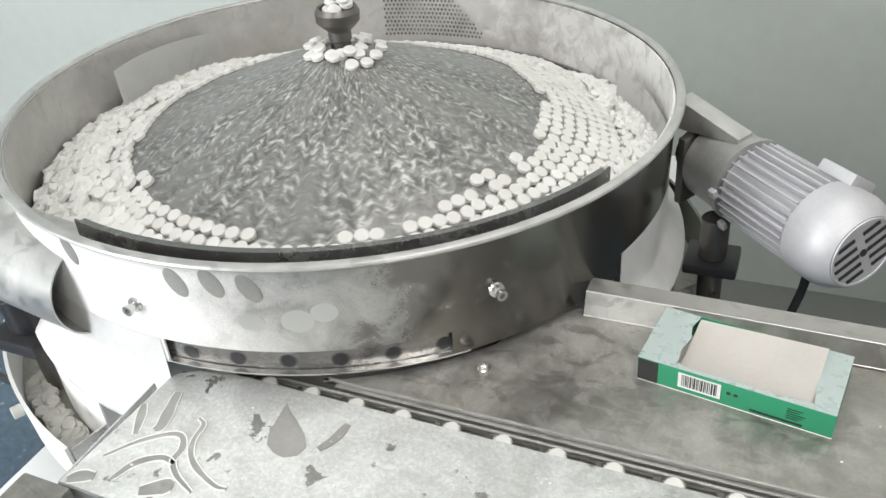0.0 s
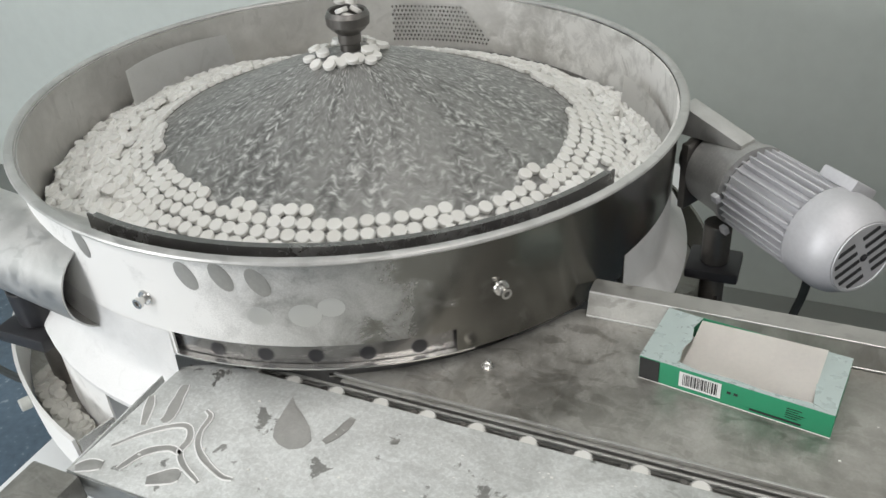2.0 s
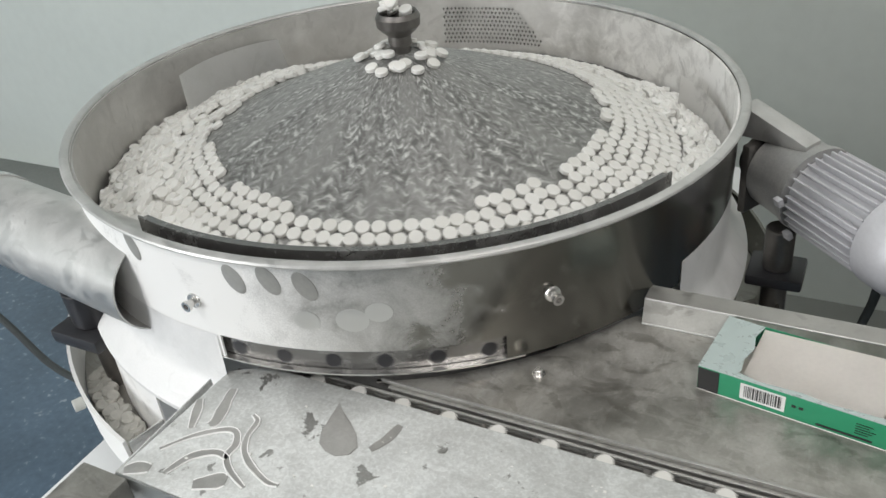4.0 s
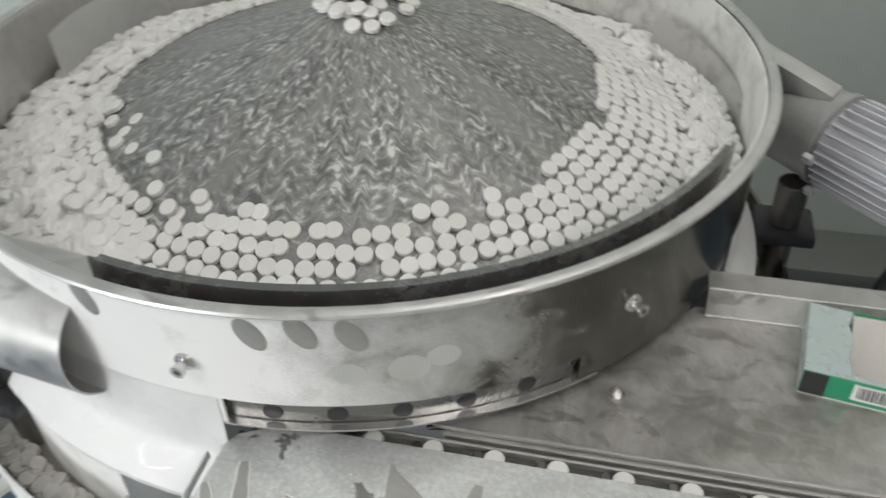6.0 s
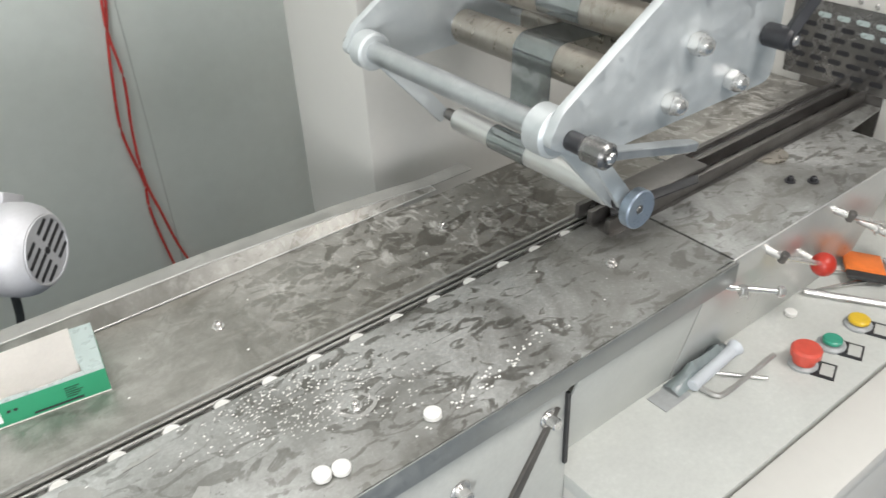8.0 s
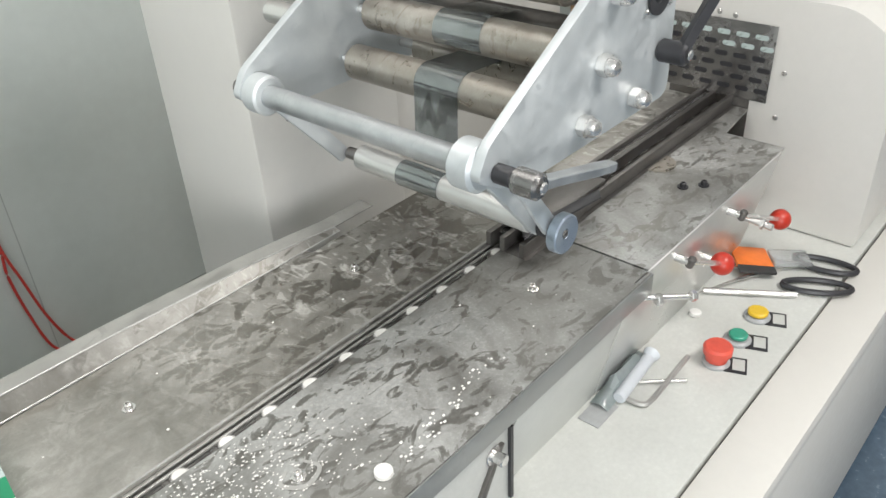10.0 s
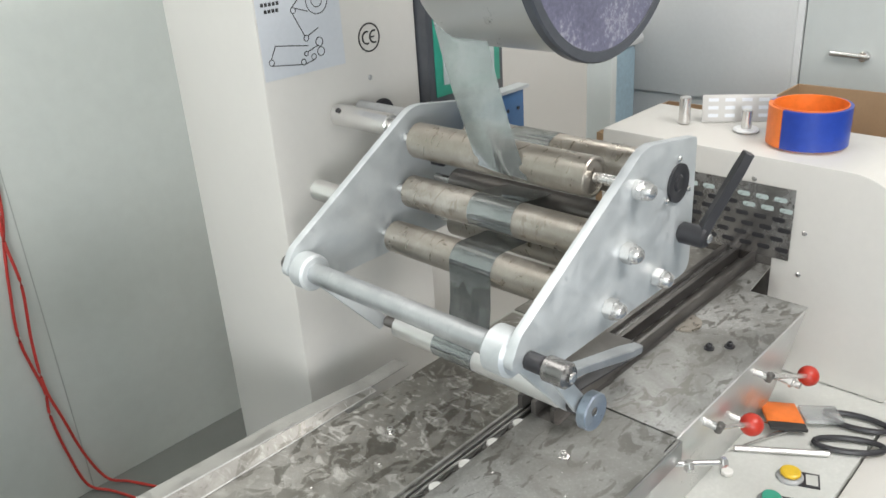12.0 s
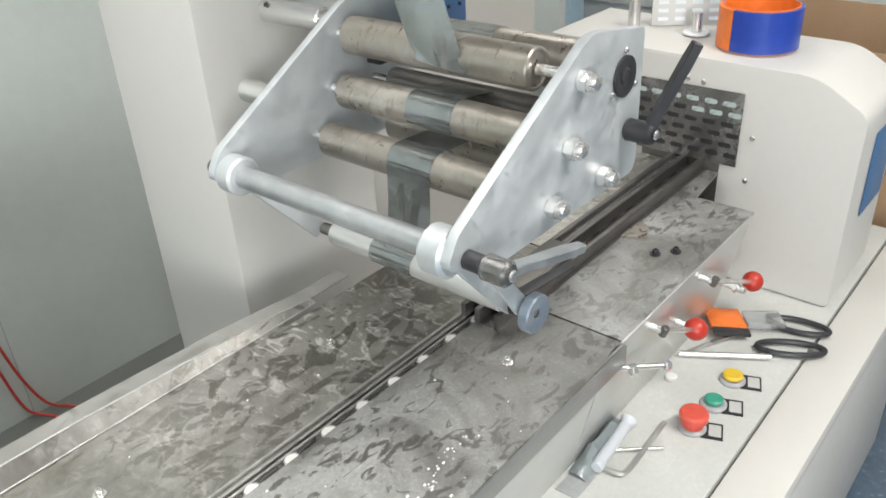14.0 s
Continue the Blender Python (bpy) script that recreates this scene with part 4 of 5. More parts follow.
back_end = mm @ Vector((0, 0, -0.085))
brk = tagged(empty("motor_bracket"), "steel arm and bracket carrying the motor beside the bowl", "bracket")
arm_m = pose(0.165, 0.545, 0.0, 0, 0, -29)
arm_b = slab([(-0.040, 0.906), (-0.040, 0.952), (0.065, 0.922), (0.065, 0.914)], "y", -0.010, 0.022, 0.002)
bmesh.ops.transform(arm_b, matrix=arm_m, verts=arm_b.verts)
part("arm", arm_b, M_PIPE, brk, "tapered sheet-steel arm lying over the gearbox")
part("web", block(-0.018, 0.02, 0.0225, 0.0265, 0.80, 0.905, 0.001, m=arm_m), M_DARKST, brk)
part("plate", block(-0.018, -0.006, -0.03, 0.022, 0.80, 0.9055, 0.003, m=arm_m), M_DARKST, brk)
part("foot_post", rod((0.200, 0.50, 0.735), (0.200, 0.50, 0.80), 0.02), M_DARKST, brk)
part("clamp", block(0.162, 0.238, 0.465, 0.535, 0.718, 0.735, 0.005), M_BLACK, brk)
part("strut", rod((0.200, 0.50, 0.0), (0.200, 0.50, 0.718), 0.018), M_DARKST, brk)
cablep = [(0.327, 0.418, 0.81), (0.325, 0.42, 0.76), (0.31, 0.43, 0.66), (0.29, 0.45, 0.4), (0.28, 0.5, 0.006)]
tagged(part("motor_cable", tube_along(curve_pts(cablep), 0.006), M_RUBBER), "dark motor cable hanging to the floor", "cable")

# ---------------------------------------------------------------- open carton on the table
def carton():
    L = 0.196
    ang = math.degrees(math.atan2(0.0945 - 0.1225, 0.3585 - 0.168))
    W, H = 0.092, 0.031
    c = tagged(empty("open_carton", pose(0.168, 0.123, Z + 0.0005, 0, 0, ang)), "torn-open green card carton with a bare card inside", "box")
    part("bottom", block(0, L, 0, W, 0, 0.0012, 0), M_CARDIN, c)
    fp = part("front_panel", block(0, L, 0, 0.0012, 0.0012, H, 0.0003), M_GREEN, c, "green printed front panel")
    part("back_panel", block(0, L, W - 0.0012, W, 0.0012, H, 0.0003), M_GREEN, c)
    part("end_panel", block(0, 0.0012, 0.0012, W - 0.0012, 0.0012, H, 0.0003), M_SILVERCARD, c)
    part("end_panel", block(L - 0.0012, L, 0.0012, W - 0.0012, 0.0012, H, 0.0003), M_GREEN, c)
    b = slab([(0, 0), (0.036, 0.0), (0.040, 0.012), (0.037, 0.03), (0.041, 0.05), (0.036, 0.07), (0.040, W - 0.002), (0, W)], "z", H, H + 0.001, 0)
    part("torn_top", b, M_SILVERCARD, c, "pale shiny remains of the torn top")
    part("torn_top", slab([(L - 0.022, 0.008), (L, 0), (L, W), (L - 0.030, W), (L - 0.026, 0.05)], "z", H, H + 0.001, 0), M_SILVERCARD, c)
    part("torn_top", slab([(0.036, 0), (L, 0), (L - 0.022, 0.0075), (0.13, 0.004), (0.10, 0.007), (0.06, 0.004), (0.0385, 0.008)], "z", H, H + 0.0008, 0), M_SILVERCARD, c)
    b = bmesh.new()
    n = 10
    lo, hi = [], []
    for i in range(n + 1):
        t = i / n
        x = 0.04 + (L - 0.064) * t
        z = H - 0.011 + 0.013 * t - 0.010 * math.sin(math.pi * min(1.0, t * 1.15))
        lo.append(b.verts.new((x, 0.006, z - 0.004)))
        hi.append(b.verts.new((x, W - 0.004, H - 0.001 + 0.007 * t)))
    for i in range(n):
        b.faces.new((lo[i], lo[i + 1], hi[i + 1], hi[i]))
    bmesh.ops.solidify(b, geom=b.faces[:], thickness=0.0008)
    part("inner_flap", b, M_CARDIN, c, "bare curved inner card")
    part("end_patch", block(0.0005, 0.022, -0.0007, -0.0002, 0.0015, H - 0.001, 0), M_INKB, c, "black end patch")
    bl = part("barcode_label", block(0.044, 0.088, -0.0007, -0.0002, 0.007, H - 0.004, 0), M_PAPERW, c, "white bar code label")
    g = random.Random(4)
    x = 0.048
    while x < 0.084:
        w = g.choice((0.0006, 0.001, 0.0016))
        part("bar", block(x, x + w, -0.0011, -0.0008, 0.010, H - 0.006, 0), M_INKB, bl)
        x += w + g.choice((0.0007, 0.0012))
    part("text_bar", block(0.118, 0.168, -0.0008, -0.0003, 0.0045, 0.0068, 0), M_INKB, fp)
    for k in range(5):
        part("text_bar", block(0.152, 0.164 + 0.003 * (k % 3), -0.0008, -0.0003, 0.0105 + 0.0030 * k, 0.0111 + 0.0030 * k, 0), M_INKB, fp)
    for k in range(2):
        part("text_bar", block(0.094 + 0.007 * k, 0.098 + 0.007 * k, -0.0008, -0.0003, 0.017, 0.020, 0), M_INKB, fp)


carton()
for x, y in ((0.608, -0.167), (0.478, -0.163), (0.497, -0.168)):
    ob = new("tablet", tab_me)
    ob.matrix_basis = pose(x, y, Z + 0.0003)
    tagged(ob, "loose white tablet lying on the steel table", "tablet", "tablets on the table")
crumbs = bmesh.new()
g = random.Random(5)
for k in range(160):
    t = g.random()
    if k < 60:
        x, y = 0.60 + 0.20 * t + g.gauss(0, 0.012), -0.175 + 0.035 * t + g.gauss(0, 0.006)
    else:
        x, y = g.uniform(-0.30, 1.0), g.uniform(-0.19, -0.02) if g.random() < 0.85 else g.uniform(0.03, 0.19)
        if g.random() < 0.6 or math.hypot(x - BX, y - BY) < 0.5:
            continue
    s = g.uniform(0.0006, 0.0017)
    block(x - s, x + s, y - s * 0.7, y + s * 0.7, Z + 0.0002, Z + s, 0, crumbs)
for k in range(860):
    if k < 760:
        x, y = g.gauss(0.51, 0.06), g.uniform(-0.15, -0.012)
        if abs(y + 0.02 + (x - 0.40) * 0.35) > 0.055:
            continue
    else:
        x, y = g.uniform(-0.12, 0.30), g.uniform(-0.19, -0.02)
    s = g.uniform(0.0006, 0.0016)
    sides = g.choice((5, 6))
    crumbs.faces.new([crumbs.verts.new((x + s * (1.5 if g.random() < 0.3 else 1) * math.cos(6.283 * q / sides), y + s * 0.7 * math.sin(6.283 * q / sides), Z + 0.0008 + 0.0004 * (q % 2))) for q in range(sides)])
tagged(part("powder_crumbs", crumbs, M_TAB), "small white tablet crumbs scattered on the table", "crumbs", kind="stuff")

# ---------------------------------------------------------------- wrapping machine cabinet
CX, CY = 0.835, 0.288
# Enlarged 1.06 times about one camera eye, to fit the camera's view.
VIEW_SETBACK = Matrix.Translation((0.2416, -0.6032, 1.5132)) @ Matrix.Scale(1.06, 4) @ Matrix.Translation((-0.2416, 0.6032, -1.5132))
cab = tagged(empty("machine_cabinet", VIEW_SETBACK), "tall cream enamelled cabinet of the wrapping machine", "cabinet")
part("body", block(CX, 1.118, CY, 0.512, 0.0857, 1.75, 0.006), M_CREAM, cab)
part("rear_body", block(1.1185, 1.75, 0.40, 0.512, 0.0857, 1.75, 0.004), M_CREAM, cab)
ring = lathe([(0.0185, 0), (0.0205, 0), (0.0205, 0.0007), (0.0185, 0.0007)], 40, closed=True, m=pose(1.022, CY - 0.0005, 1.325, 90, 0, 0))
sticker = tagged(empty("mark_sticker", VIEW_SETBACK), "round conformity mark sticker on the cabinet", "sticker")
part("ring", ring, M_INKB, sticker)


def letter_arc(cx, r, a0, a1, w=0.0026):
    return lathe([(r - w / 2, 0), (r + w / 2, 0), (r + w / 2, 0.0006), (r - w / 2, 0.0006)], 16, a0, a1, closed=True, m=pose(cx, CY - 0.0005, 1.325, 90, 0, 0))


part("letter", letter_arc(1.018, 0.0085, 70, 290), M_INKB, sticker)
part("letter", merge(letter_arc(1.032, 0.0085, 70, 290), block(1.0245, 1.032, CY - 0.0011, CY - 0.0005, 1.3238, 1.3262, 0)), M_INKB, sticker)
label = tagged(empty("threading_label", VIEW_SETBACK), "grey label with a line drawing of the film path", "label")
lsheet = part("sheet", block(0.838, 0.974, CY - 0.0008, CY - 0.0002, 1.297, 1.408, 0), M_LABEL, label)


def line2(x0, z0, x1, z1, w=0.0011):
    d = Vector((x1 - x0, z1 - z0))
    return block(-w / 2, d.length + w / 2, -0.0006, 0, -w / 2, w / 2, 0, m=pose(x0, CY - 0.0009, z0, 0, -math.degrees(math.atan2(d.y, d.x)), 0))


for x, z, r in ((0.851, 1.320, 0.004), (0.902, 1.312, 0.004), (0.920, 1.316, 0.004), (0.932, 1.334, 0.006), (0.933, 1.321, 0.006), (0.908, 1.322, 0.003), (0.911, 1.342, 0.004), (0.895, 1.380, 0.004), (0.935, 1.388, 0.009), (0.935, 1.388, 0.018)):
    part("drawn_circle", lathe([(r - 0.0006, 0), (r + 0.0004, 0), (r + 0.0004, 0.0005), (r - 0.0006, 0.0005)], 20, closed=True, m=pose(x, CY - 0.0009, z, 90, 0, 0)), M_INKB, lsheet)
for seg in ((0.851, 1.324, 0.86, 1.340), (0.86, 1.340, 0.912, 1.332), (0.851, 1.316, 0.90, 1.309), (0.902, 1.308, 0.92, 1.312), (0.893, 1.377, 0.909, 1.345), (0.899, 1.382, 0.918, 1.376), (0.893, 1.383, 0.915, 1.402), (0.915, 1.345, 0.932, 1.352), (0.911, 1.324, 0.93, 1.330)):
    part("drawn_line", line2(*seg), M_INKB, lsheet)
for k in range(5):
    part("text_bar", block(0.846 + 0.006 * k, 0.850 + 0.006 * k, CY - 0.0014, CY - 0.0009, 1.390, 1.3945, 0), M_INKB, lsheet)
for k in range(4):
    part("text_bar", block(0.850 + 0.006 * k, 0.854 + 0.006 * k, CY - 0.0014, CY - 0.0009, 1.3815, 1.386, 0), M_INKB, lsheet)
part("hole", rod((1.016, CY - 0.0005, 1.269), (1.016, CY - 0.003, 1.269), 0.004), M_GREY, cab)
part("shaft_seal", lathe([(0.012, 0), (0.021, 0), (0.021, 0.003), (0.012, 0.003)], 30, closed=True, m=pose(1.035, CY - 0.0005, 1.213, 90, 0, 0)), M_BLACK, cab)
part("screw", rod((0.895, CY - 0.0005, 0.985), (0.895, CY - 0.003, 0.985), 0.003), M_BLACK, cab)

hmi = tagged(empty("control_panel", VIEW_SETBACK), "black touch panel with a green screen frame", "touch panel")
housing = part("housing", block(1.121, 1.30, 0.27, 0.40, 1.19, 1.42, 0.004), M_PANEL, hmi)
part("screen_frame", block(1.134, 1.288, 0.2675, 0.2695, 1.215, 1.335, 0.0008), M_SCREEN, housing, "green screen border")
part("screen", block(1.150, 1.272, 0.2655, 0.2672, 1.232, 1.322, 0.0005), M_GLASSY, housing, "pale grey display")
part("top_line", block(1.126, 1.296, 0.2675, 0.2695, 1.352, 1.356, 0.0003), M_WHITE, hmi)
for k in range(4):
    part("text_bar", block(1.135 + 0.012 * k, 1.143 + 0.012 * k, 0.2678, 0.2695, 1.340, 1.346, 0), M_GREY, housing)

# ---------------------------------------------------------------- film unwinding frame
fr = tagged(empty("film_roller_frame"), "zinc-grey film guide frame with two slanted side plates", "roller frame")
poly = rounded([(0.757, 1.078), (0.775, 1.108), (1.004, 1.243), (1.124, 1.224), (1.124, 1.046), (0.815, 1.046)], [0.012, 0.010, 0.02, 0.008, 0.02, 0.02], 5)
YR0, YR1 = -0.172, -0.160
YL0, YL1 = 0.190, 0.202
part("side_plate", slab(poly, "y", YR0, YR1, 0.0015), M_ZINC, fr)
part("side_plate", slab(poly, "y", YL0, YL1, 0.0015), M_ZINC, fr)
SX, SZ = 0.785, 1.079
part("front_rod", rod((SX, -0.135, SZ), (SX, 0.165, SZ), 0.0135, 28), M_ROD, fr, "thick grey cross rod")
part("boss", rod((SX, YR1 + 0.0005, SZ), (SX, -0.128, SZ), 0.026, 32, bev=0.004), M_ZINC, fr)
part("boss", rod((SX, 0.163, SZ), (SX, YL0 - 0.0005, SZ), 0.024, 32, bev=0.003), M_ZINC, fr)
part("rod_end", rod((SX, YL1 + 0.0005, SZ), (SX, YL1 + 0.022, SZ), 0.010), M_DARKST, fr)
part("rod_end", rod((SX, YR0 - 0.022, SZ), (SX, YR0 - 0.0005, SZ), 0.010), M_BLACK, fr)


def acorn(x, z, r=0.0125):
    hexp = [(r * math.cos(radians(60 * k)), r * math.sin(radians(60 * k))) for k in range(6)]
    b = slab(hexp, "z", 0.0, 0.012, 0.001)
    lathe([(0, 0.024), (0.004, 0.0235), (0.008, 0.021), (0.0105, 0.016), (0.0108, 0.012), (0, 0.012)], 18, bm=b)
    part("acorn_nut", b, M_CLEAN, fr, "chromed domed nut", pose(x, YR0 - 0.0005, z, 90, 0, 0) @ pose(0, 0, 0, 0, 0, 17 * (x * 100 % 3)))


for x, z in ((0.984, 1.199), (0.963, 1.131), (0.930, 1.075), (1.036, 1.071)):
    acorn(x, z)


def roller(x, z, r, y0, y1, mat, name="roller"):
    b = lathe([(0, 0), (r * 0.45, 0), (r * 0.5, 0.002), (r * 0.8, 0.0025), (r * 0.85, 0), (r - 0.0015, 0), (r, 0.0015), (r, y1 - y0 - 0.0015), (r - 0.0015, y1 - y0), (r * 0.85, y1 - y0), (r * 0.8, y1 - y0 - 0.0025), (0, y1 - y0 - 0.0025)], 36, m=pose(x, y1, z, 90, 0, 0))
    part(name, b, mat, fr)
    part("axle", rod((x, y1 + 0.0005, z), (x, YL0 - 0.0005, z), 0.0065), M_CLEAN, fr)
    part("axle", rod((x, YR1 + 0.0005, z), (x, y0 + 0.001, z), 0.0065), M_CLEAN, fr)


roller(0.985, 1.202, 0.0245, -0.118, 0.165, M_BRASSY)
roller(0.965, 1.134, 0.0225, -0.125, 0.165, M_BRASSY)
roller(0.930, 1.078, 0.0225, -0.125, 0.168, M_BRASSY)
roller(1.080, 1.180, 0.031, -0.140, 0.150, M_BRASSY)
roller(1.036, 1.071, 0.0225, -0.140, 0.150, M_BRASSY)
roller(1.040, 1.128, 0.020, -0.140, 0.150, M_DARKST)
part("bearing", lathe([(0, 0.003), (0.008, 0.004), (0.011, 0.002), (0.018, 0.003), (0.024, 0.003), (0.024, 0.0), (0, 0.0)], 32, m=pose(1.078, YR0 - 0.0005, 1.178, 90, 0, 0)), M_BLACK, fr, "black round bearing")
for k in range(3):
    a = radians(90 + 120 * k)
    part("screw", rod((1.078 + 0.03 * math.cos(a), YR0 - 0.004, 1.178 + 0.03 * math.sin(a)), (1.078 + 0.03 * math.cos(a), YR0 - 0.0005, 1.178 + 0.03 * math.sin(a)), 0.004), M_CLEAN, fr)
part("bracket_block", block(1.03, 1.055, 0.165, 0.1895, 1.15, 1.18, 0.002), M_BLACK, fr)
# spacers behind the far plate
part("spacer", rod((0.985, YL1 + 0.012, 1.215), (0.985, YL1 + 0.130, 1.215), 0.0165, 28, bev=0.002), M_CLEAN, fr, "bright turned spacer with a cross hole")
part("spacer_neck", rod((0.985, YL1 + 0.0005, 1.215), (0.985, YL1 + 0.012, 1.215), 0.010), M_CLEAN, fr)
part("cross_hole", rod((0.972, YL1 + 0.112, 1.226), (0.970, YL1 + 0.112, 1.228), 0.004), M_BLACK, fr)
part("spacer", rod((0.893, YL1 + 0.0005, 1.135), (0.893, YL1 + 0.080, 1.135), 0.0155, 28, bev=0.003), M_CLEAN, fr)
part("drive_shaft", rod((1.035, YL1 + 0.0005, 1.213), (1.035, CY + 0.05, 1.213), 0.012), M_GREY, fr)
# swing arms with the lower nip roller
HX, HZ = 0.879, 0.968
arm_dir = Vector((HX - SX, HZ - SZ)).normalized()
nrm = Vector((-arm_dir.y, arm_dir.x)) * 0.012
arm_poly = [tuple(Vector((SX, SZ)) + nrm), tuple(Vector((HX, HZ)) + nrm * 0.8), tuple(Vector((HX, HZ)) - nrm * 0.8), tuple(Vector((SX, SZ)) - nrm)]
for y0, y1 in ((-0.1595, -0.151), (0.150, 0.158)):
    part("swing_arm", slab(arm_poly, "y", y0, y1, 0.0015), M_ZINC, fr)
part("nip_roller", rod((HX + 0.004, -0.145, HZ + 0.004), (HX + 0.004, 0.125, HZ + 0.004), 0.016, 32), M_SKIRT, fr, "pale powdered nip roller")
part("far_nip_axle", rod((HX + 0.004, 0.1255, HZ + 0.004), (HX + 0.004, 0.1495, HZ + 0.004), 0.008), M_DARKST, fr)
part("nip_axle", rod((HX - 0.001, -0.182, HZ + 0.005), (HX - 0.001, -0.1605, HZ + 0.005), 0.012), M_BLACK, fr)
part("link", slab([(SX + 0.012, SZ - 0.012), (SX + 0.03, SZ - 0.012), (HX - 0.002, HZ + 0.02), (HX - 0.02, HZ + 0.008)], "y", -0.181, -0.1755, 0.001), M_ZINC, fr)
part("hub_disc", lathe([(0, 0.009), (0.005, 0.009), (0.006, 0.011), (0.021, 0.013), (0.0225, 0.0115), (0.0225, 0.0015), (0.021, 0), (0, 0)], 40, m=pose(HX - 0.003, -0.1825, HZ + 0.006, 90, 0, 0)), M_HUB, fr, "zinc-plated thumb disc")
part("hub_bolt", rod((HX - 0.003, -0.1945, HZ + 0.006), (HX - 0.003, -0.1917, HZ + 0.006), 0.005), M_DARKST, fr)


def clamp_lever(x, z, y, tip, thick, mat_l, out=0.030):
    part("lever_hub", rod((x, y, z), (x, y - out, z), 0.0135, 24, bev=0.003), M_BLACK if mat_l is M_BLACK else M_GUARD, fr)
    part("lever_bolt", rod((x, y - out - 0.0005, z), (x, y - out - 0.004, z), 0.006), M_CLEAN, fr)
    m, length = axis_pose((x, y - out + 0.010, z), tip)
    b = bmesh.new()
    sec = [(0.0, 0.009), (0.25, 0.007), (0.8, 0.0085), (1.0, 0.006)]
    rings = []
    for t, w in sec:
        rings.append([b.verts.new(m @ Vector((sx * w, sy * thick, t * length))) for sx, sy in ((-1, -1), (1, -1), (1, 1), (-1, 1))])
    for p, q in zip(rings, rings[1:]):
        for k in range(4):
            b.faces.new((p[k], p[(k + 1) % 4], q[(k + 1) % 4], q[k]))
    b.faces.new(rings[0])
    b.faces.new(rings[-1])
    bmesh.ops.recalc_face_normals(b, faces=b.faces)
    bmesh.ops.bevel(b, geom=b.edges[:], offset=0.0012, segments=1, affect="EDGES")
    part("lever", b, mat_l, fr)


clamp_lever(SX, SZ, YR0 - 0.0225, (0.918, -0.220, 1.046), 0.005, M_ROD)
clamp_lever(1.093, 1.110, YR0 - 0.0005, (1.124, -0.236, 1.214), 0.006, M_BLACK, 0.036)

# film
film = tagged(empty("packaging_film"), "shiny grey packaging film running over the rollers", "film")
F0, F1 = 0.012, 0.092


def film_run(pts, name, y0=F0, y1=F1, shift=0.0):
    b = bmesh.new()
    lo, hi = [], []
    k = len(pts) - 1
    for i, (x, z) in enumerate(pts):
        s = shift * (k - i) / k
        lo.append(b.verts.new((x, y0 + s, z)))
        hi.append(b.verts.new((x, y1 + s, z)))
    for i in range(k):
        b.faces.new((lo[i], lo[i + 1], hi[i + 1], hi[i]))
    bmesh.ops.solidify(b, geom=b.faces[:], thickness=0.0004)
    return part(name, b, M_FILM, film)


def wrap(cx, cz, r, a0, a1, n=14):
    return [(cx + r * math.cos(radians(a0 + (a1 - a0) * i / n)), cz + r * math.sin(radians(a0 + (a1 - a0) * i / n))) for i in range(n + 1)]


def sheet(rows, name):
    b = bmesh.new()
    rr = [[b.verts.new(p) for p in rw] for rw in rows]
    for p, q in zip(rr, rr[1:]):
        for k in range(len(p) - 1):
            b.faces.new((p[k], p[k + 1], q[k + 1], q[k]))
    bmesh.ops.solidify(b, geom=b.faces[:], thickness=0.0004)
    return part(name, b, M_FILM, film)


rows = []
for i in range(13):
    t = i / 12
    top0, top1 = Vector((1.0, 0.158, 1.46)), Vector((1.0, 0.072, 1.46))
    bot0, bot1 = Vector((0.961, 0.038, 1.196)), Vector((0.961, -0.040, 1.190))
    bow = 0.010 * math.sin(math.pi * t)
    a, c = top0.lerp(bot0, t), top1.lerp(bot1, t)
    rows.append([a.lerp(c, k / 6) + Vector((-bow - 0.003 * math.sin(math.pi * k / 6), 0, 0)) for k in range(7)])
sheet(rows, "film_web")
film_run([(1.030, 1.1489), (1.0, 1.153)] + wrap(0.965, 1.134, 0.0233, 82, 215), "film_wrap", -0.027, 0.044)
film_run([(1.030, 1.0945), (0.98, 1.098)] + wrap(0.930, 1.078, 0.0233, 82, 190) + [(0.905, 1.03), (0.897, 0.985)], "film_wrap", -0.022, 0.046)
film_run(wrap(0.883, 0.972, 0.0168, 70, 250), "film_wrap", -0.018, 0.050)
film_run(wrap(1.080, 1.180, 0.0318, 20, 200), "film_wrap", 0.0, 0.07)
reel = tagged(empty("film_reel"), "large reel of film with a violet-grey flange", "reel")
RX, RZ, RR = 1.043, 1.478, 0.155
part("flange", lathe([(0, 0), (RR - 0.002, 0), (RR, 0.002), (RR, 0.006), (RR - 0.002, 0.008), (0, 0.008)], 72, m=pose(RX, -0.085, RZ, 90, 0, 0)), M_PURPLE, reel, "violet-grey worn flange")
part("flange_rim", lathe([(RR - 0.011, 0.0083), (RR - 0.010, 0.0098), (RR + 0.0005, 0.0098), (RR + 0.0025, 0.0075), (RR + 0.0025, -0.003), (RR + 0.0003, -0.003), (RR + 0.0003, 0.0083)], 72, closed=True, m=pose(RX, -0.085, RZ, 90, 0, 0)), M_PANEL, reel, "dark rolled rim of the flange")
part("roll", lathe([(0, 0), (RR - 0.006, 0), (RR - 0.006, 0.16), (0, 0.16)], 72, m=pose(RX, 0.076, RZ, 90, 0, 0)), M_SKIRT, reel, "wound grey film")
part("hub", rod((RX, -0.0935, RZ), (RX, -0.125, RZ), 0.03), M_BLACK, reel)
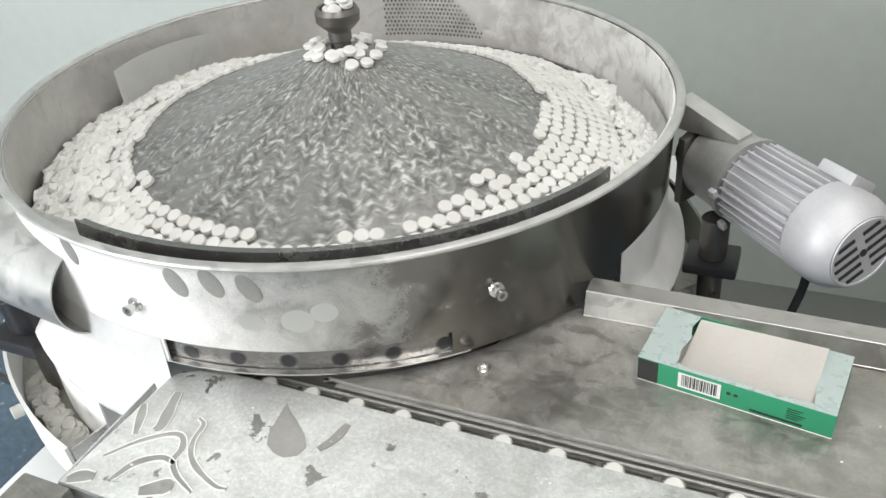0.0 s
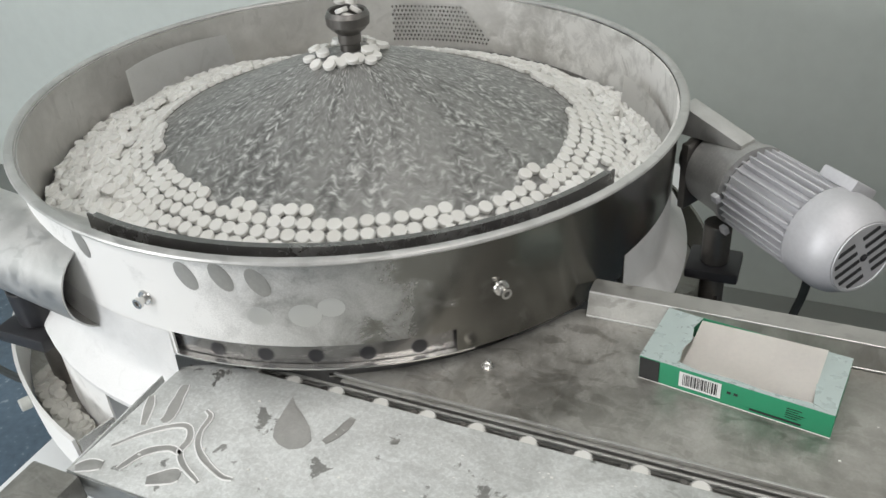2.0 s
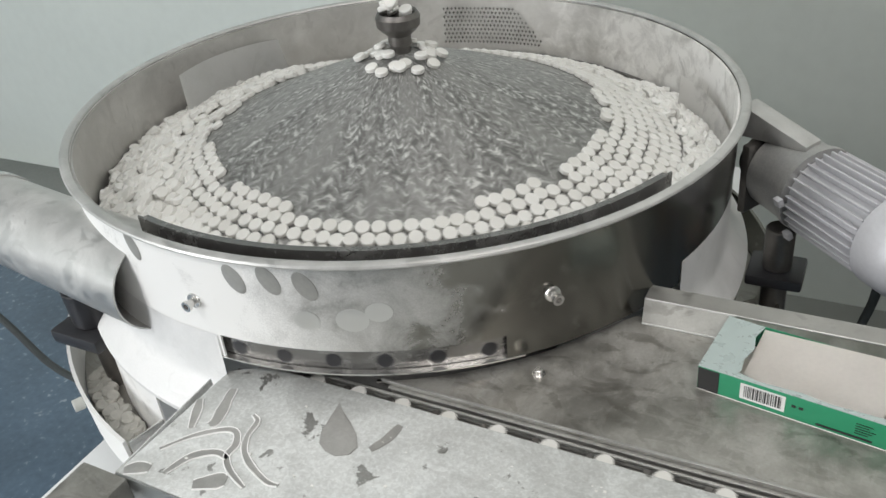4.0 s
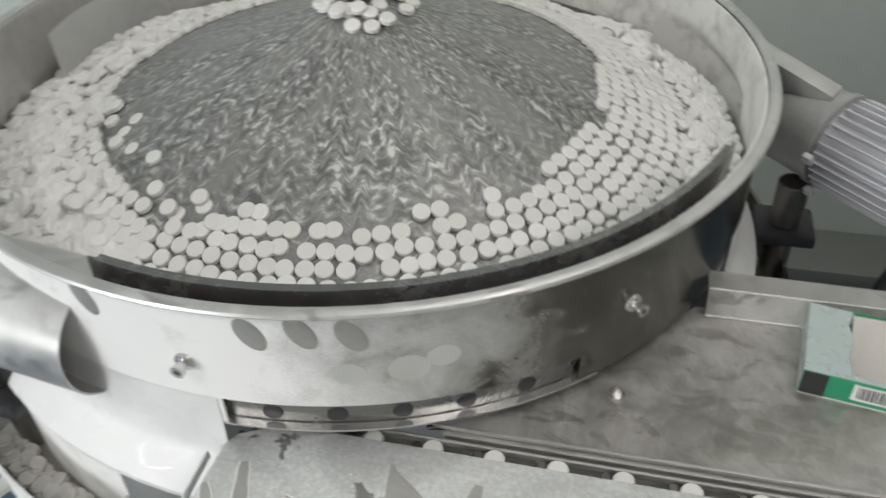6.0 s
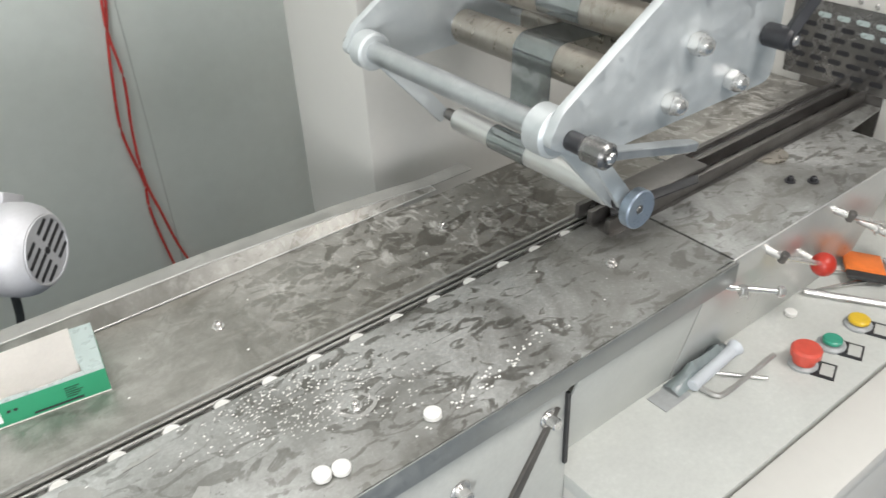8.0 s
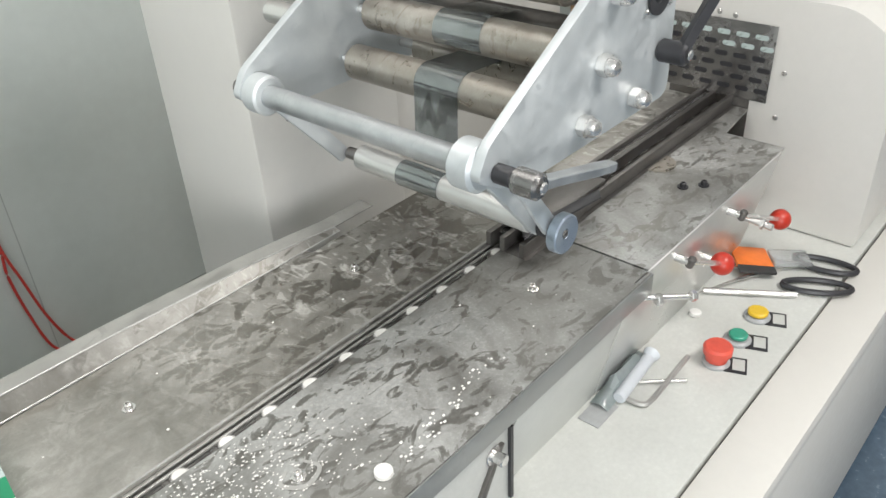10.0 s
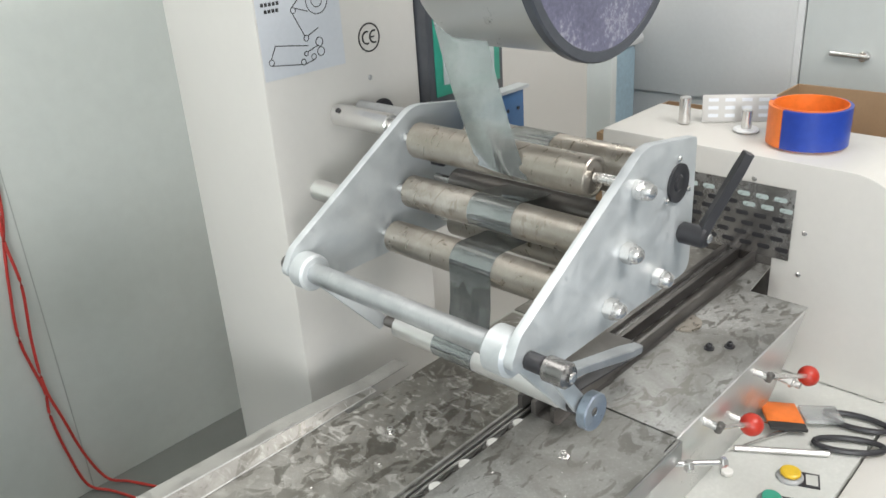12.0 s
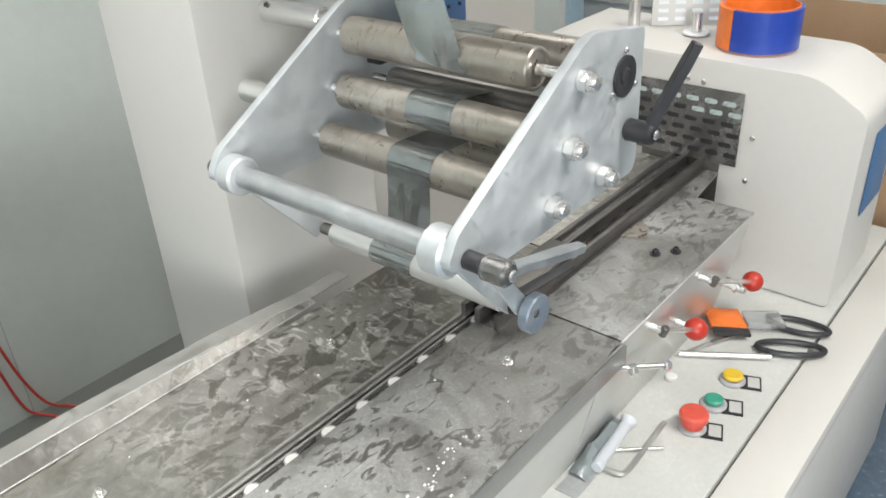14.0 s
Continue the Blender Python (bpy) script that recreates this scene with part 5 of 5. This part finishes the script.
part("crank", rod((RX, -0.115, RZ), (RX + 0.15, -0.12, RZ - 0.09), 0.006), M_BLACK, reel)
part("arbor", rod((RX, 0.0765, RZ), (RX, 0.340, RZ), 0.02), M_CLEAN, reel)
bp = tagged(empty("blue_side_panel"), "blue steel guard panel with a grey top edge", "panel")
part("sheet", block(1.09, 1.21, 0.158, 0.162, 1.165, 1.228, 0.001), M_BLUEP, bp)
part("edge", block(1.085, 1.215, 0.150, 0.172, 1.2285, 1.234, 0.001), M_ZINC, bp)
part("stay", rod((1.15, 0.1625, 1.19), (1.15, 0.320, 1.19), 0.008), M_CLEAN, bp)
for x in (1.17, 1.195):
    part("hole", rod((x, 0.1575, 1.20), (x, 0.156, 1.20), 0.003), M_BLACK, bp)

# ---------------------------------------------------------------- folding box and cover
deck = tagged(empty("folding_deck"), "raised steel deck plate with a polished front skirt", "deck")
part("deck_plate", slab([(1.078, -0.195), (1.535, -0.195), (1.535, -0.092), (1.655, -0.080), (1.655, -0.055), (1.078, -0.055)], "z", Z - 0.003, Z + 0.0005, 0.0006), M_FRONT, deck)
skirt_b = slab([(1.04, Z), (1.52, Z), (1.52, 0.601), (1.04, 0.601)], "y", -0.198, -0.195, 0.0006)
for v in skirt_b.verts:
    v.co.y += 0.048 * (Z - v.co.z) / (Z - 0.601)
part("skirt", skirt_b, M_SKIRT, deck, "polished steel skirt mirroring the knobs")
part("rear_plate", slab([(1.225, 0.02), (1.655, 0.02), (1.655, 0.20), (1.225, 0.20)], "z", Z + 0.001, Z + 0.004, 0.001), M_TABLE, deck)
for y in (-0.045, -0.012, 0.012):
    part("folding_rail", block(1.0, 1.655, y - 0.004, y + 0.004, Z + 0.0008, Z + 0.022, 0.001), M_DARKST, deck, "dark folding rail")
part("rail_bed", block(1.0, 1.655, -0.0545, -0.0165, Z - 0.0025, Z + 0.0004, 0.0004), M_DARKST, deck)
part("slot_cover", block(1.02, 1.655, -0.0075, 0.0075, Z + 0.0125, Z + 0.0155, 0.0006), M_GUARD, deck, "dark strip closing the slot between the rails")
part("folding_shoe", block(1.03, 1.22, -0.043, 0.010, Z + 0.0225, Z + 0.029, 0.003), M_DARKST, deck)
# Added plate, black to fill in the dark area under the lever.
part("folding_wedge", slab([(1.0, -0.05), (1.16, -0.07), (1.18, -0.055), (1.02, -0.03)], "z", Z + 0.030, Z + 0.033, 0.001), M_BLACK, deck)
part("copper_shoe", lathe([(0, 0), (0.03, 0), (0.03, 0.003), (0, 0.003)], 20, 180, 360, m=pose(1.36, -0.055, Z + 0.0008)), M_BRASSY, deck)
for x, y in ((1.311, -0.125), (1.335, -0.148)):
    screw(x, y, Z + 0.0007, 0.005, 0.008, "socket_screw", M_BLACK, deck)

cover = tagged(empty("sealing_cover"), "cream enamelled cover over the sealing station", "cover")
cp = rounded([(0.30, 0.602), (-0.312, 0.602), (-0.314, 0.972), (-0.225, 1.026), (0.30, 1.034)], [0.004, 0.012, 0.02, 0.03, 0.004], 4)
shell = slab(cp, "x", 1.66, 1.895, 0.002)
part("shell", shell, M_CREAM, cover)
# The shell is closed here; a dark sheet paints the shade of the opening.
part("mouth", block(1.657, 1.6595, -0.078, 0.08, 0.755, 0.90, 0.0), M_DARKST, cover, "dark sheet standing for the shaded opening where the film enters")
pf = tagged(empty("perforated_guard"), "perforated steel guard plate screwed to the cover", "guard")
pz0, pz1, py0, py1 = 0.838, 0.978, -0.110, 0.115
pplate = part("plate", block(1.6535, 1.656, py0, py1, pz0, pz1, 0.0006), M_GUARD, pf)
# Slots are flat patches: black as shade, pale as brightness seen through.
slot_bm = slab(rounded([(-0.012, -0.0045), (0.012, -0.0045), (0.012, 0.0045), (-0.012, 0.0045)], 0.0044, 4), "x", -0.0005, 0.0, 0)
slot_me = finish(slot_bm, "slot", M_BLACK)
slot_blue = slot_me.copy()
slot_blue.materials.clear()
slot_blue.materials.append(M_SILVERCARD)
for i in range(6):
    for j in range(6):
        ob = new("slot", slot_blue if (i == 0 or (i < 2 and j < 3)) else slot_me)
        ob.parent = pplate
        ob.matrix_basis = pose(1.6533, -0.085 + 0.035 * j - 0.012 * (i % 2), 0.955 - 0.0195 * i)
for y, z in ((-0.132, 0.898), (-0.130, 0.814), (-0.03, 0.985), (0.0, 0.988)):
    part("screw", rod((1.6595, y, z), (1.656, y, z), 0.005), M_CLEAN, cover)
part("top_stud", rod((1.774, 0.176, 1.0335), (1.774, 0.176, 1.09), 0.012), M_CLEAN, cover)
part("window", block(1.74, 1.87, -0.3165, -0.3145, 0.76, 0.92, 0.001), M_BLUEP, cover, "bluish side window")

tape = tagged(empty("tape_roll", pose(1.775, -0.075, 1.0335, 0, 0, -45) @ Matrix.Diagonal((1.15, 0.78, 0.93, 1)) @ pose(0, 0, 0, 0, 0, 45)), "roll of tape with blue and orange bands on the cover", "tape roll")
part("blue_band", ring_wall(0.068, 0.074, 0.0, 0.078, 160.5, 454.5, 48), M_BLUE, tape)
part("orange_band", ring_wall(0.068, 0.0745, 0.0, 0.078, 95, 160, 20), M_ORANGE, tape)
part("core", ring_wall(0.0655, 0.0675, 0.0, 0.080, 0, 360, 48), M_ORANGE, tape, "orange inner core")
knob = tagged(empty("cover_clamp"), "clear plastic clamp with a steel bolt on the cover", "clamp")
part("bolt", rod((1.79, 0.05, 1.032), (1.79, 0.05, 1.075), 0.010), M_CLEAN, knob)
part("washer", rod((1.79, 0.05, 1.0325), (1.79, 0.05, 1.038), 0.025), M_WHITE, knob)
mp = tagged(empty("slotted_plate"), "small slotted steel plate lying on the cover", "plate")
part("sheet", block(0, 0.145, -0.0015, 0.0015, 0, 0.055, 0.0006, m=pose(1.80, 0.150, 1.034, -12, 0, -58)), M_DULL, mp)
for i in range(3):
    for j in range(4):
        part("slot", block(0.012 + j * 0.033, 0.032 + j * 0.033, -0.0024, -0.0018, 0.009 + i * 0.016, 0.016 + i * 0.016, 0, m=pose(1.80, 0.150, 1.034, -12, 0, -58)), M_LABEL, mp)

# machine base with its shelf
base = tagged(empty("machine_bench"), "cream machine base with a powder-dusted shelf", "machine base")
part("shelf", block(0.80, 2.05, -0.328, 0.51, 0.575, 0.60, 0.002), M_BASE, base, "shelf covered with fine white powder")
part("front_lip", block(0.80, 2.05, -0.415, -0.3305, 0.56, 0.598, 0.010), M_CREAM, base)
part("front_panel", block(0.82, 2.05, -0.405, -0.36, 0.04, 0.5595, 0.003), M_CREAM, base)
part("end_panel", block(0.802, 0.8195, -0.40, 0.285, 0.04, 0.5745, 0.002), M_CREAM, base)
part("plinth", block(0.84, 2.03, -0.355, 0.28, 0.0, 0.0395, 0.002), M_DARKST, base)
wall_b = slab([(0.80, 0.6005), (1.039, 0.6005), (1.039, 0.8165), (0.82, 0.8165), (0.80, 0.72)], "y", -0.197, -0.194, 0.0008)
for v in wall_b.verts:
    v.co.y += 0.048 * (Z - v.co.z) / (Z - 0.601)
part("side_wall", wall_b, M_BASE, base, "pale sheet-metal side wall")
part("support_panel", slab([(0.40, 0.45), (0.7985, 0.45), (0.7985, 0.785), (0.40, 0.785)], "y", -0.178, -0.175, 0.0008), M_BASE, base)
part("slit", block(0.792, 0.797, -0.1835, -0.1788, 0.63, 0.75, 0), M_BLACK, base)
part("gusset", slab([(0.70, 0.60), (0.78, 0.735), (0.772, 0.735), (0.68, 0.60)], "y", -0.184, -0.1785, 0.0006), M_DARKST, base)
for x, z in ((0.765, 0.725), (0.63, 0.70)):
    part("bolt", rod((x, -0.1785, z), (x, -0.196, z), 0.008), M_CLEAN, base)
    part("washer", rod((x, -0.1784, z), (x, -0.1808, z), 0.014), M_CLEAN, base)
part("adjuster", rod((1.07, -0.186, 0.775), (1.13, -0.235, 0.765), 0.004), M_CLEAN, base)
part("adjuster_head", rod((1.13, -0.235, 0.765), (1.138, -0.240, 0.7637), 0.008, 6), M_CLEAN, base)
part("adjuster_nut", rod((1.085, -0.207, 0.7725), (1.093, -0.212, 0.771), 0.009, 6), M_CLEAN, base)


def knob_lever(bx, by, bz, px_, py_, pz_):
    k = tagged(empty("ball_lever"), "chromed lever with a red ball knob", "lever", "ball levers on the deck")
    part("rod", rod((bx, by, bz), (px_, py_, pz_), 0.0042), M_CLEAN, k)
    part("hub", rod((bx, by + 0.002, bz - 0.008), (bx, by - 0.004, bz + 0.008), 0.006), M_DARKST, k)
    part("stub", rod((bx, -0.190, bz), (bx, by, bz), 0.006), M_CLEAN, k)
    d = (Vector((px_, py_, pz_)) - Vector((bx, by, bz))).normalized()
    c = Vector((px_, py_, pz_)) + d * 0.012
    ball = lathe([(0.0185 * math.sin(radians(a)), -0.0185 * math.cos(radians(a))) for a in range(0, 181, 15)], 24, m=Matrix.Translation(c))
    part("ball", ball, M_RED, k, "glossy red ball knob")


knob_lever(1.165, -0.214, 0.794, 1.291, -0.209, 0.723)
knob_lever(1.335, -0.214, 0.790, 1.532, -0.209, 0.688)
for x, z in ((1.30, 0.72), (1.46, 0.715)):
    hb = rod((x, -0.168, z), (x, -0.225, z - 0.004), 0.006)
    part("stop_bolt", hb, M_CLEAN, base)
    part("stop_nut", rod((x, -0.205, z - 0.001), (x, -0.212, z - 0.002), 0.011, 6), M_CLEAN, base)


def push_button(x, y, cap, r, h, mat, what):
    p = tagged(empty("push_button", pose(x, y, 0.6005)), what, "button", "push buttons on the shelf")
    part("bezel", lathe([(0, 0), (0.021, 0), (0.021, 0.004), (0.017, 0.007), (0, 0.007)], 30), M_GREY, p)
    part("cap", lathe([(0, 0.0075), (r * 0.75, 0.0075), (r * 0.8, h * 0.6), (r, h * 0.62), (r, h * 0.9), (r * 0.85, h), (0, h * 1.02)], 30), mat, p)
    fr_b = block(0.012, 0.045, -0.018, 0.018, 0.0, 0.002, 0.0004)
    th = part("tag_holder", fr_b, M_BLACK, p, "", pose(0, 0, 0, 0, 0, -68))
    part("tag_card", block(0.024, 0.042, -0.013, 0.013, 0.0022, 0.0028, 0), M_BASE, th)


push_button(1.36, -0.258, 0, 0.0160, 0.015, M_YEL, "yellow push button with a tag holder on the shelf")
push_button(1.285, -0.258, 0, 0.0145, 0.015, M_GREENB, "green push button with a tag holder on the shelf")
push_button(1.215, -0.255, 0, 0.022, 0.034, M_REDSOFT, "red mushroom stop button dusted with powder")

# tools on the shelf
sc = tagged(empty("scissors"), "scissors with black handles and an orange pack on the blades", "scissors")
part("blade", slab([(1.36, -0.155), (1.475, -0.215), (1.48, -0.205)], "z", 0.604, 0.607, 0.0003), M_CLEAN, sc)
part("blade", slab([(1.44, -0.145), (1.50, -0.225), (1.51, -0.22)], "z", 0.608, 0.611, 0.0003), M_CLEAN, sc)


def loop(cx, cy, rx, ry, rot, name):
    pts = []
    for i in range(25):
        a = 2 * math.pi * i / 24
        x, y = rx * math.cos(a), ry * math.sin(a)
        c, s = math.cos(radians(rot)), math.sin(radians(rot))
        pts.append((cx + x * c - y * s, cy + x * s + y * c, 0.608))
    part(name, tube_along(pts, 0.0052, 8), M_BLACK, sc)


loop(1.565, -0.292, 0.052, 0.02, -78, "handle")
loop(1.492, -0.305, 0.055, 0.019, -62, "handle")
part("pivot", rod((1.485, -0.215, 0.6115), (1.485, -0.215, 0.614), 0.007), M_CLEAN, sc)
pk = tagged(empty("blade_pack"), "clear plastic blade pack with an orange card", "pack")
part("card", block(-0.032, 0.032, -0.03, 0.03, 0, 0.006, 0.001, m=pose(1.502, -0.184, 0.612, 0, 6, -52)), M_ORANGE, pk)
part("black_band", block(-0.032, 0.032, -0.05, -0.0305, 0, 0.006, 0.001, m=pose(1.502, -0.184, 0.612, 0, 6, -52)), M_INKB, pk)
part("tube", block(0.034, 0.10, -0.028, 0.02, 0, 0.007, 0.002, m=pose(1.502, -0.184, 0.613, 0, 2, -52)), M_CLEAR, pk)
ak = tagged(part("hex_key", tube_along(curve_pts([(1.196, -0.218, 0.606), (1.125, -0.221, 0.606), (1.075, -0.222, 0.606), (1.060, -0.215, 0.606), (1.057, -0.190, 0.606)], 6), 0.0042, 6), M_DULL), "bent steel hex key lying on the shelf", "hex key")
ps = tagged(part("steel_pin", rod((1.088, -0.172, 0.6045), (1.147, -0.242, 0.6045), 0.003), M_CLEAN), "thin steel pin lying on the shelf", "pin")
pn = tagged(part("steel_rod", rod((1.369, -0.158, 0.6065), (1.451, -0.288, 0.6065), 0.0055), M_CLEAN), "bright steel rod lying on the shelf", "rod")
bag = tagged(empty("plastic_bag"), "crumpled clear bag with powder on the shelf", "bag")
bb = bmesh.new()
g = random.Random(11)
grid = [[bb.verts.new((1.02 + 0.14 * i / 9, -0.154 - 0.030 * j / 4 + 0.008 * i / 9, 0.604 + 0.034 * math.sin(math.pi * j / 4) * (0.5 + 0.5 * g.random()) * math.sin(math.pi * (i + 0.5) / 10))) for j in range(5)] for i in range(10)]
for i in range(9):
    for j in range(4):
        bb.faces.new((grid[i][j], grid[i + 1][j], grid[i + 1][j + 1], grid[i][j + 1]))
bmesh.ops.solidify(bb, geom=bb.faces[:], thickness=0.001)
part("film", bb, M_GLASSY, bag)
part("paper_roll", merge(rod((1.045, -0.186, 0.6115), (1.150, -0.176, 0.6115), 0.0095, 14), rod((1.150, -0.176, 0.6115), (1.162, -0.175, 0.6125), 0.0095, 14, None, 0.001, 0.0135)), M_LABEL, bag, "rolled white paper")
part("label_sheet", block(0.985, 1.04, -0.19, -0.156, 0.6008, 0.602, 0.0003, m=None), M_GREY, bag)
for x, y in ((1.306, -0.176), (1.47, -0.158), (1.52, -0.175)):
    ob = new("tablet", tab_me)
    ob.matrix_basis = pose(x, y, 0.6008)
    tagged(ob, "loose white tablet lying on the powdery shelf", "tablet", "tablets on the shelf")

# ---------------------------------------------------------------- behind the machine
part_cable = [[(0.815, 1.375, 1.9), (0.812, 1.375, 1.2), (0.802, 1.375, 0.92), (0.780, 1.375, 0.80), (0.765, 1.375, 0.70), (0.752, 1.375, 0.56), (0.772, 1.375, 0.41), (0.768, 1.375, 0.33), (0.780, 1.374, 0.21), (0.806, 1.372, 0.085), (0.85, 1.33, 0.056), (0.88, 1.24, 0.056), (0.90, 1.208, 0.035), (0.93, 1.19, 0.006)],
              [(0.800, 1.366, 1.9), (0.798, 1.366, 1.2), (0.790, 1.366, 0.93), (0.782, 1.366, 0.82), (0.790, 1.366, 0.70), (0.775, 1.366, 0.55), (0.773, 1.366, 0.42), (0.793, 1.366, 0.31), (0.819, 1.366, 0.18), (0.856, 1.362, 0.080), (0.90, 1.33, 0.056), (0.94, 1.24, 0.056), (0.96, 1.208, 0.035), (1.0, 1.19, 0.006)]]
for pts in part_cable:
    tagged(part("red_cable", tube_along(curve_pts(pts), 0.0038), M_CABLE), "thin red cable hanging down the wall", "cable", "cables on the wall")
cb = tagged(empty("cardboard_box"), "brown cardboard box standing by the wall", "box")
part("carton", block(1.29, 1.62, 0.90, 1.21, 0.0, 0.46, 0.004), M_BROWN, cb)
part("flap", block(1.29, 1.62, 0.85, 0.8995, 0.455, 0.46, 0.001), M_BROWN, cb)


def open_box(x0, x1, y0, y1, z0, z1, name_label):
    o = tagged(empty("cardboard_box"), name_label, "box", "cardboard boxes behind the cover")
    w = 0.005
    part("bottom", block(x0, x1, y0, y1, z0, z0 + w, 0), M_BROWN, o)
    part("side", block(x0, x0 + w, y0, y1, z0 + w, z1, 0), M_BROWN, o)
    part("side", block(x1 - w, x1, y0, y1, z0 + w, z1, 0), M_BROWN, o)
    part("side", block(x0 + w, x1 - w, y0, y0 + w, z0 + w, z1, 0), M_BROWN, o)
    part("side", block(x0 + w, x1 - w, y1 - w, y1, z0 + w, z1, 0), M_BROWN, o)


open_box(2.1, 2.5, 0.30, 0.60, 0.0, 0.87, "open brown cardboard box behind the machine")
open_box(2.15, 2.60, -0.35, 0.25, 0.0, 0.94, "open brown cardboard box beside the machine")
wc = tagged(empty("white_locker"), "white steel cabinet standing at the far side", "cabinet")
part("body", block(3.0, 3.5, 0.40, 1.05, 0.0, 2.0, 0.006), M_WHITE, wc)
wdoor = part("door", block(2.985, 2.9985, 0.42, 1.03, 0.76, 1.98, 0.003), M_WHITE, wc)
part("handle", rod((2.975, 0.44, 1.15), (2.975, 0.44, 1.27), 0.006), M_CLEAN, wdoor)
gc = tagged(empty("grey_locker"), "pale grey panelled cabinet with a lever handle", "cabinet")
part("body", block(3.0, 3.5, -0.8, 0.395, 0.0, 2.1, 0.006), M_WALLW, gc)
part("handle", rod((2.98, 0.30, 0.955), (2.98, 0.18, 0.950), 0.009), M_CLEAN, gc)
part("handle_boss", rod((2.975, 0.20, 0.951), (2.9995, 0.20, 0.951), 0.016), M_CLEAN, gc)
bg = tagged(empty("green_grey_panel"), "pale green-grey partition behind the reel", "partition")
part("panel", block(2.2, 2.23, 0.62, 1.39, 0.0, 2.2, 0.003), M_WALLW, bg)
bt = tagged(empty("blue_bin"), "pale blue plastic bin standing by the partition", "bin")
part("bin", block(2.55, 2.9, 0.95, 1.25, 0.0, 0.95, 0.02), plastic("pale_blue_plastic", (0.42, 0.58, 0.68), 0.35), bt)
part("lid", block(2.53, 2.92, 0.93, 1.27, 0.952, 0.99, 0.015), M_WHITE, bt)

# ---------------------------------------------------------------- motion
PITCH = 0.0575
START, END = -0.30, 1.75
SPIN = 54.4


def travelled(t):
    """How far the pusher chain has run at t seconds."""
    knots = ((0.0, 0.0005), (7.5, 0.0505 + 57 * PITCH), (12.5, 0.0525 + 96 * PITCH), (14.0, 0.0525 + 96 * PITCH + 0.448 * 1.5))
    for (a, u), (b, v) in zip(knots, knots[1:]):
        if t <= b:
            return u + (v - u) * (t - a) / (b - a)
    return knots[-1][1]


pin_me = finish(lathe([(0, -0.012), (0.0048, -0.012), (0.0048, 0.0062), (0.0038, 0.0072), (0, 0.0072)], 12), "pusher_pin", M_DARKST, 40)
chain_tabs = []
first = -int((travelled(14.0) - START) / PITCH) - 1
last = int((END - travelled(0.0)) / PITCH)
for k in range(first, last + 1):
    ob = new("tablet", tab_me)
    tagged(ob, "round white tablet carried in the conveyor slot", "tablet", "tablets on the conveyor")
    pin = new("pusher_pin", pin_me)
    tagged(pin, "small dark steel pin pushing a tablet along the slot", "pin", "pusher pins on the conveyor")
    chain_tabs.append((k, ob, pin))


def motions():
    spin = [i * 1.0 for i in range(15)]
    for ob, loc in [(disc, Matrix.Identity(4)), (tablet_layer, Matrix.Identity(4))] + top_tabs:
        walk(ob, [(t, BOWL @ pose(0, 0, 0, 0, 0, SPIN * t) @ loc) for t in spin])
    for ob, a, resting, riding in joining:
        start = ((-150 - a) / SPIN) % (360 / SPIN)
        if start < 1.5:
            start += 360 / SPIN
        rows = [(0.0, BOWL @ resting), (start - 0.35, BOWL @ resting)]
        t = start
        while t < 14.0:
            rows.append((t, BOWL @ pose(0, 0, 0, 0, 0, SPIN * t + a) @ riding))
            t += 1.0
        rows.append((14.0, BOWL @ pose(0, 0, 0, 0, 0, SPIN * 14.0 + a) @ riding))
        walk(ob, rows)
    for n, (k, ob, pin) in enumerate(chain_tabs):
        wait = pose(BX - 0.12 + 0.024 * (n % 10), BY - 0.12 + 0.024 * (n // 10 % 10), 0.70 + 0.01 * (n // 100))
        done = pose(1.69 + 0.017 * (n % 12), -0.1 + 0.03 * (n // 12 % 8), 0.62 + 0.02 * (n // 96))
        rows = []
        for i in range(0, 57):
            t = i * 0.25
            x = travelled(t) + k * PITCH
            if x < START:
                rows.append((t, wait))
            elif x > END:
                rows.append((t, done))
            else:
                rows.append((t, pose(x, -0.0035, Z - 0.0112, 0, 0, 30 * (n % 12))))
        keep = [r for i, r in enumerate(rows) if i in (0, len(rows) - 1) or rows[i - 1][1] != r[1] or rows[i + 1][1] != r[1]]
        walk(ob, keep)
        walk(pin, [(t, Matrix.Translation((-0.0155, 0.001, 0)) @ Matrix.Translation(m.translation)) for t, m in keep])


motions()
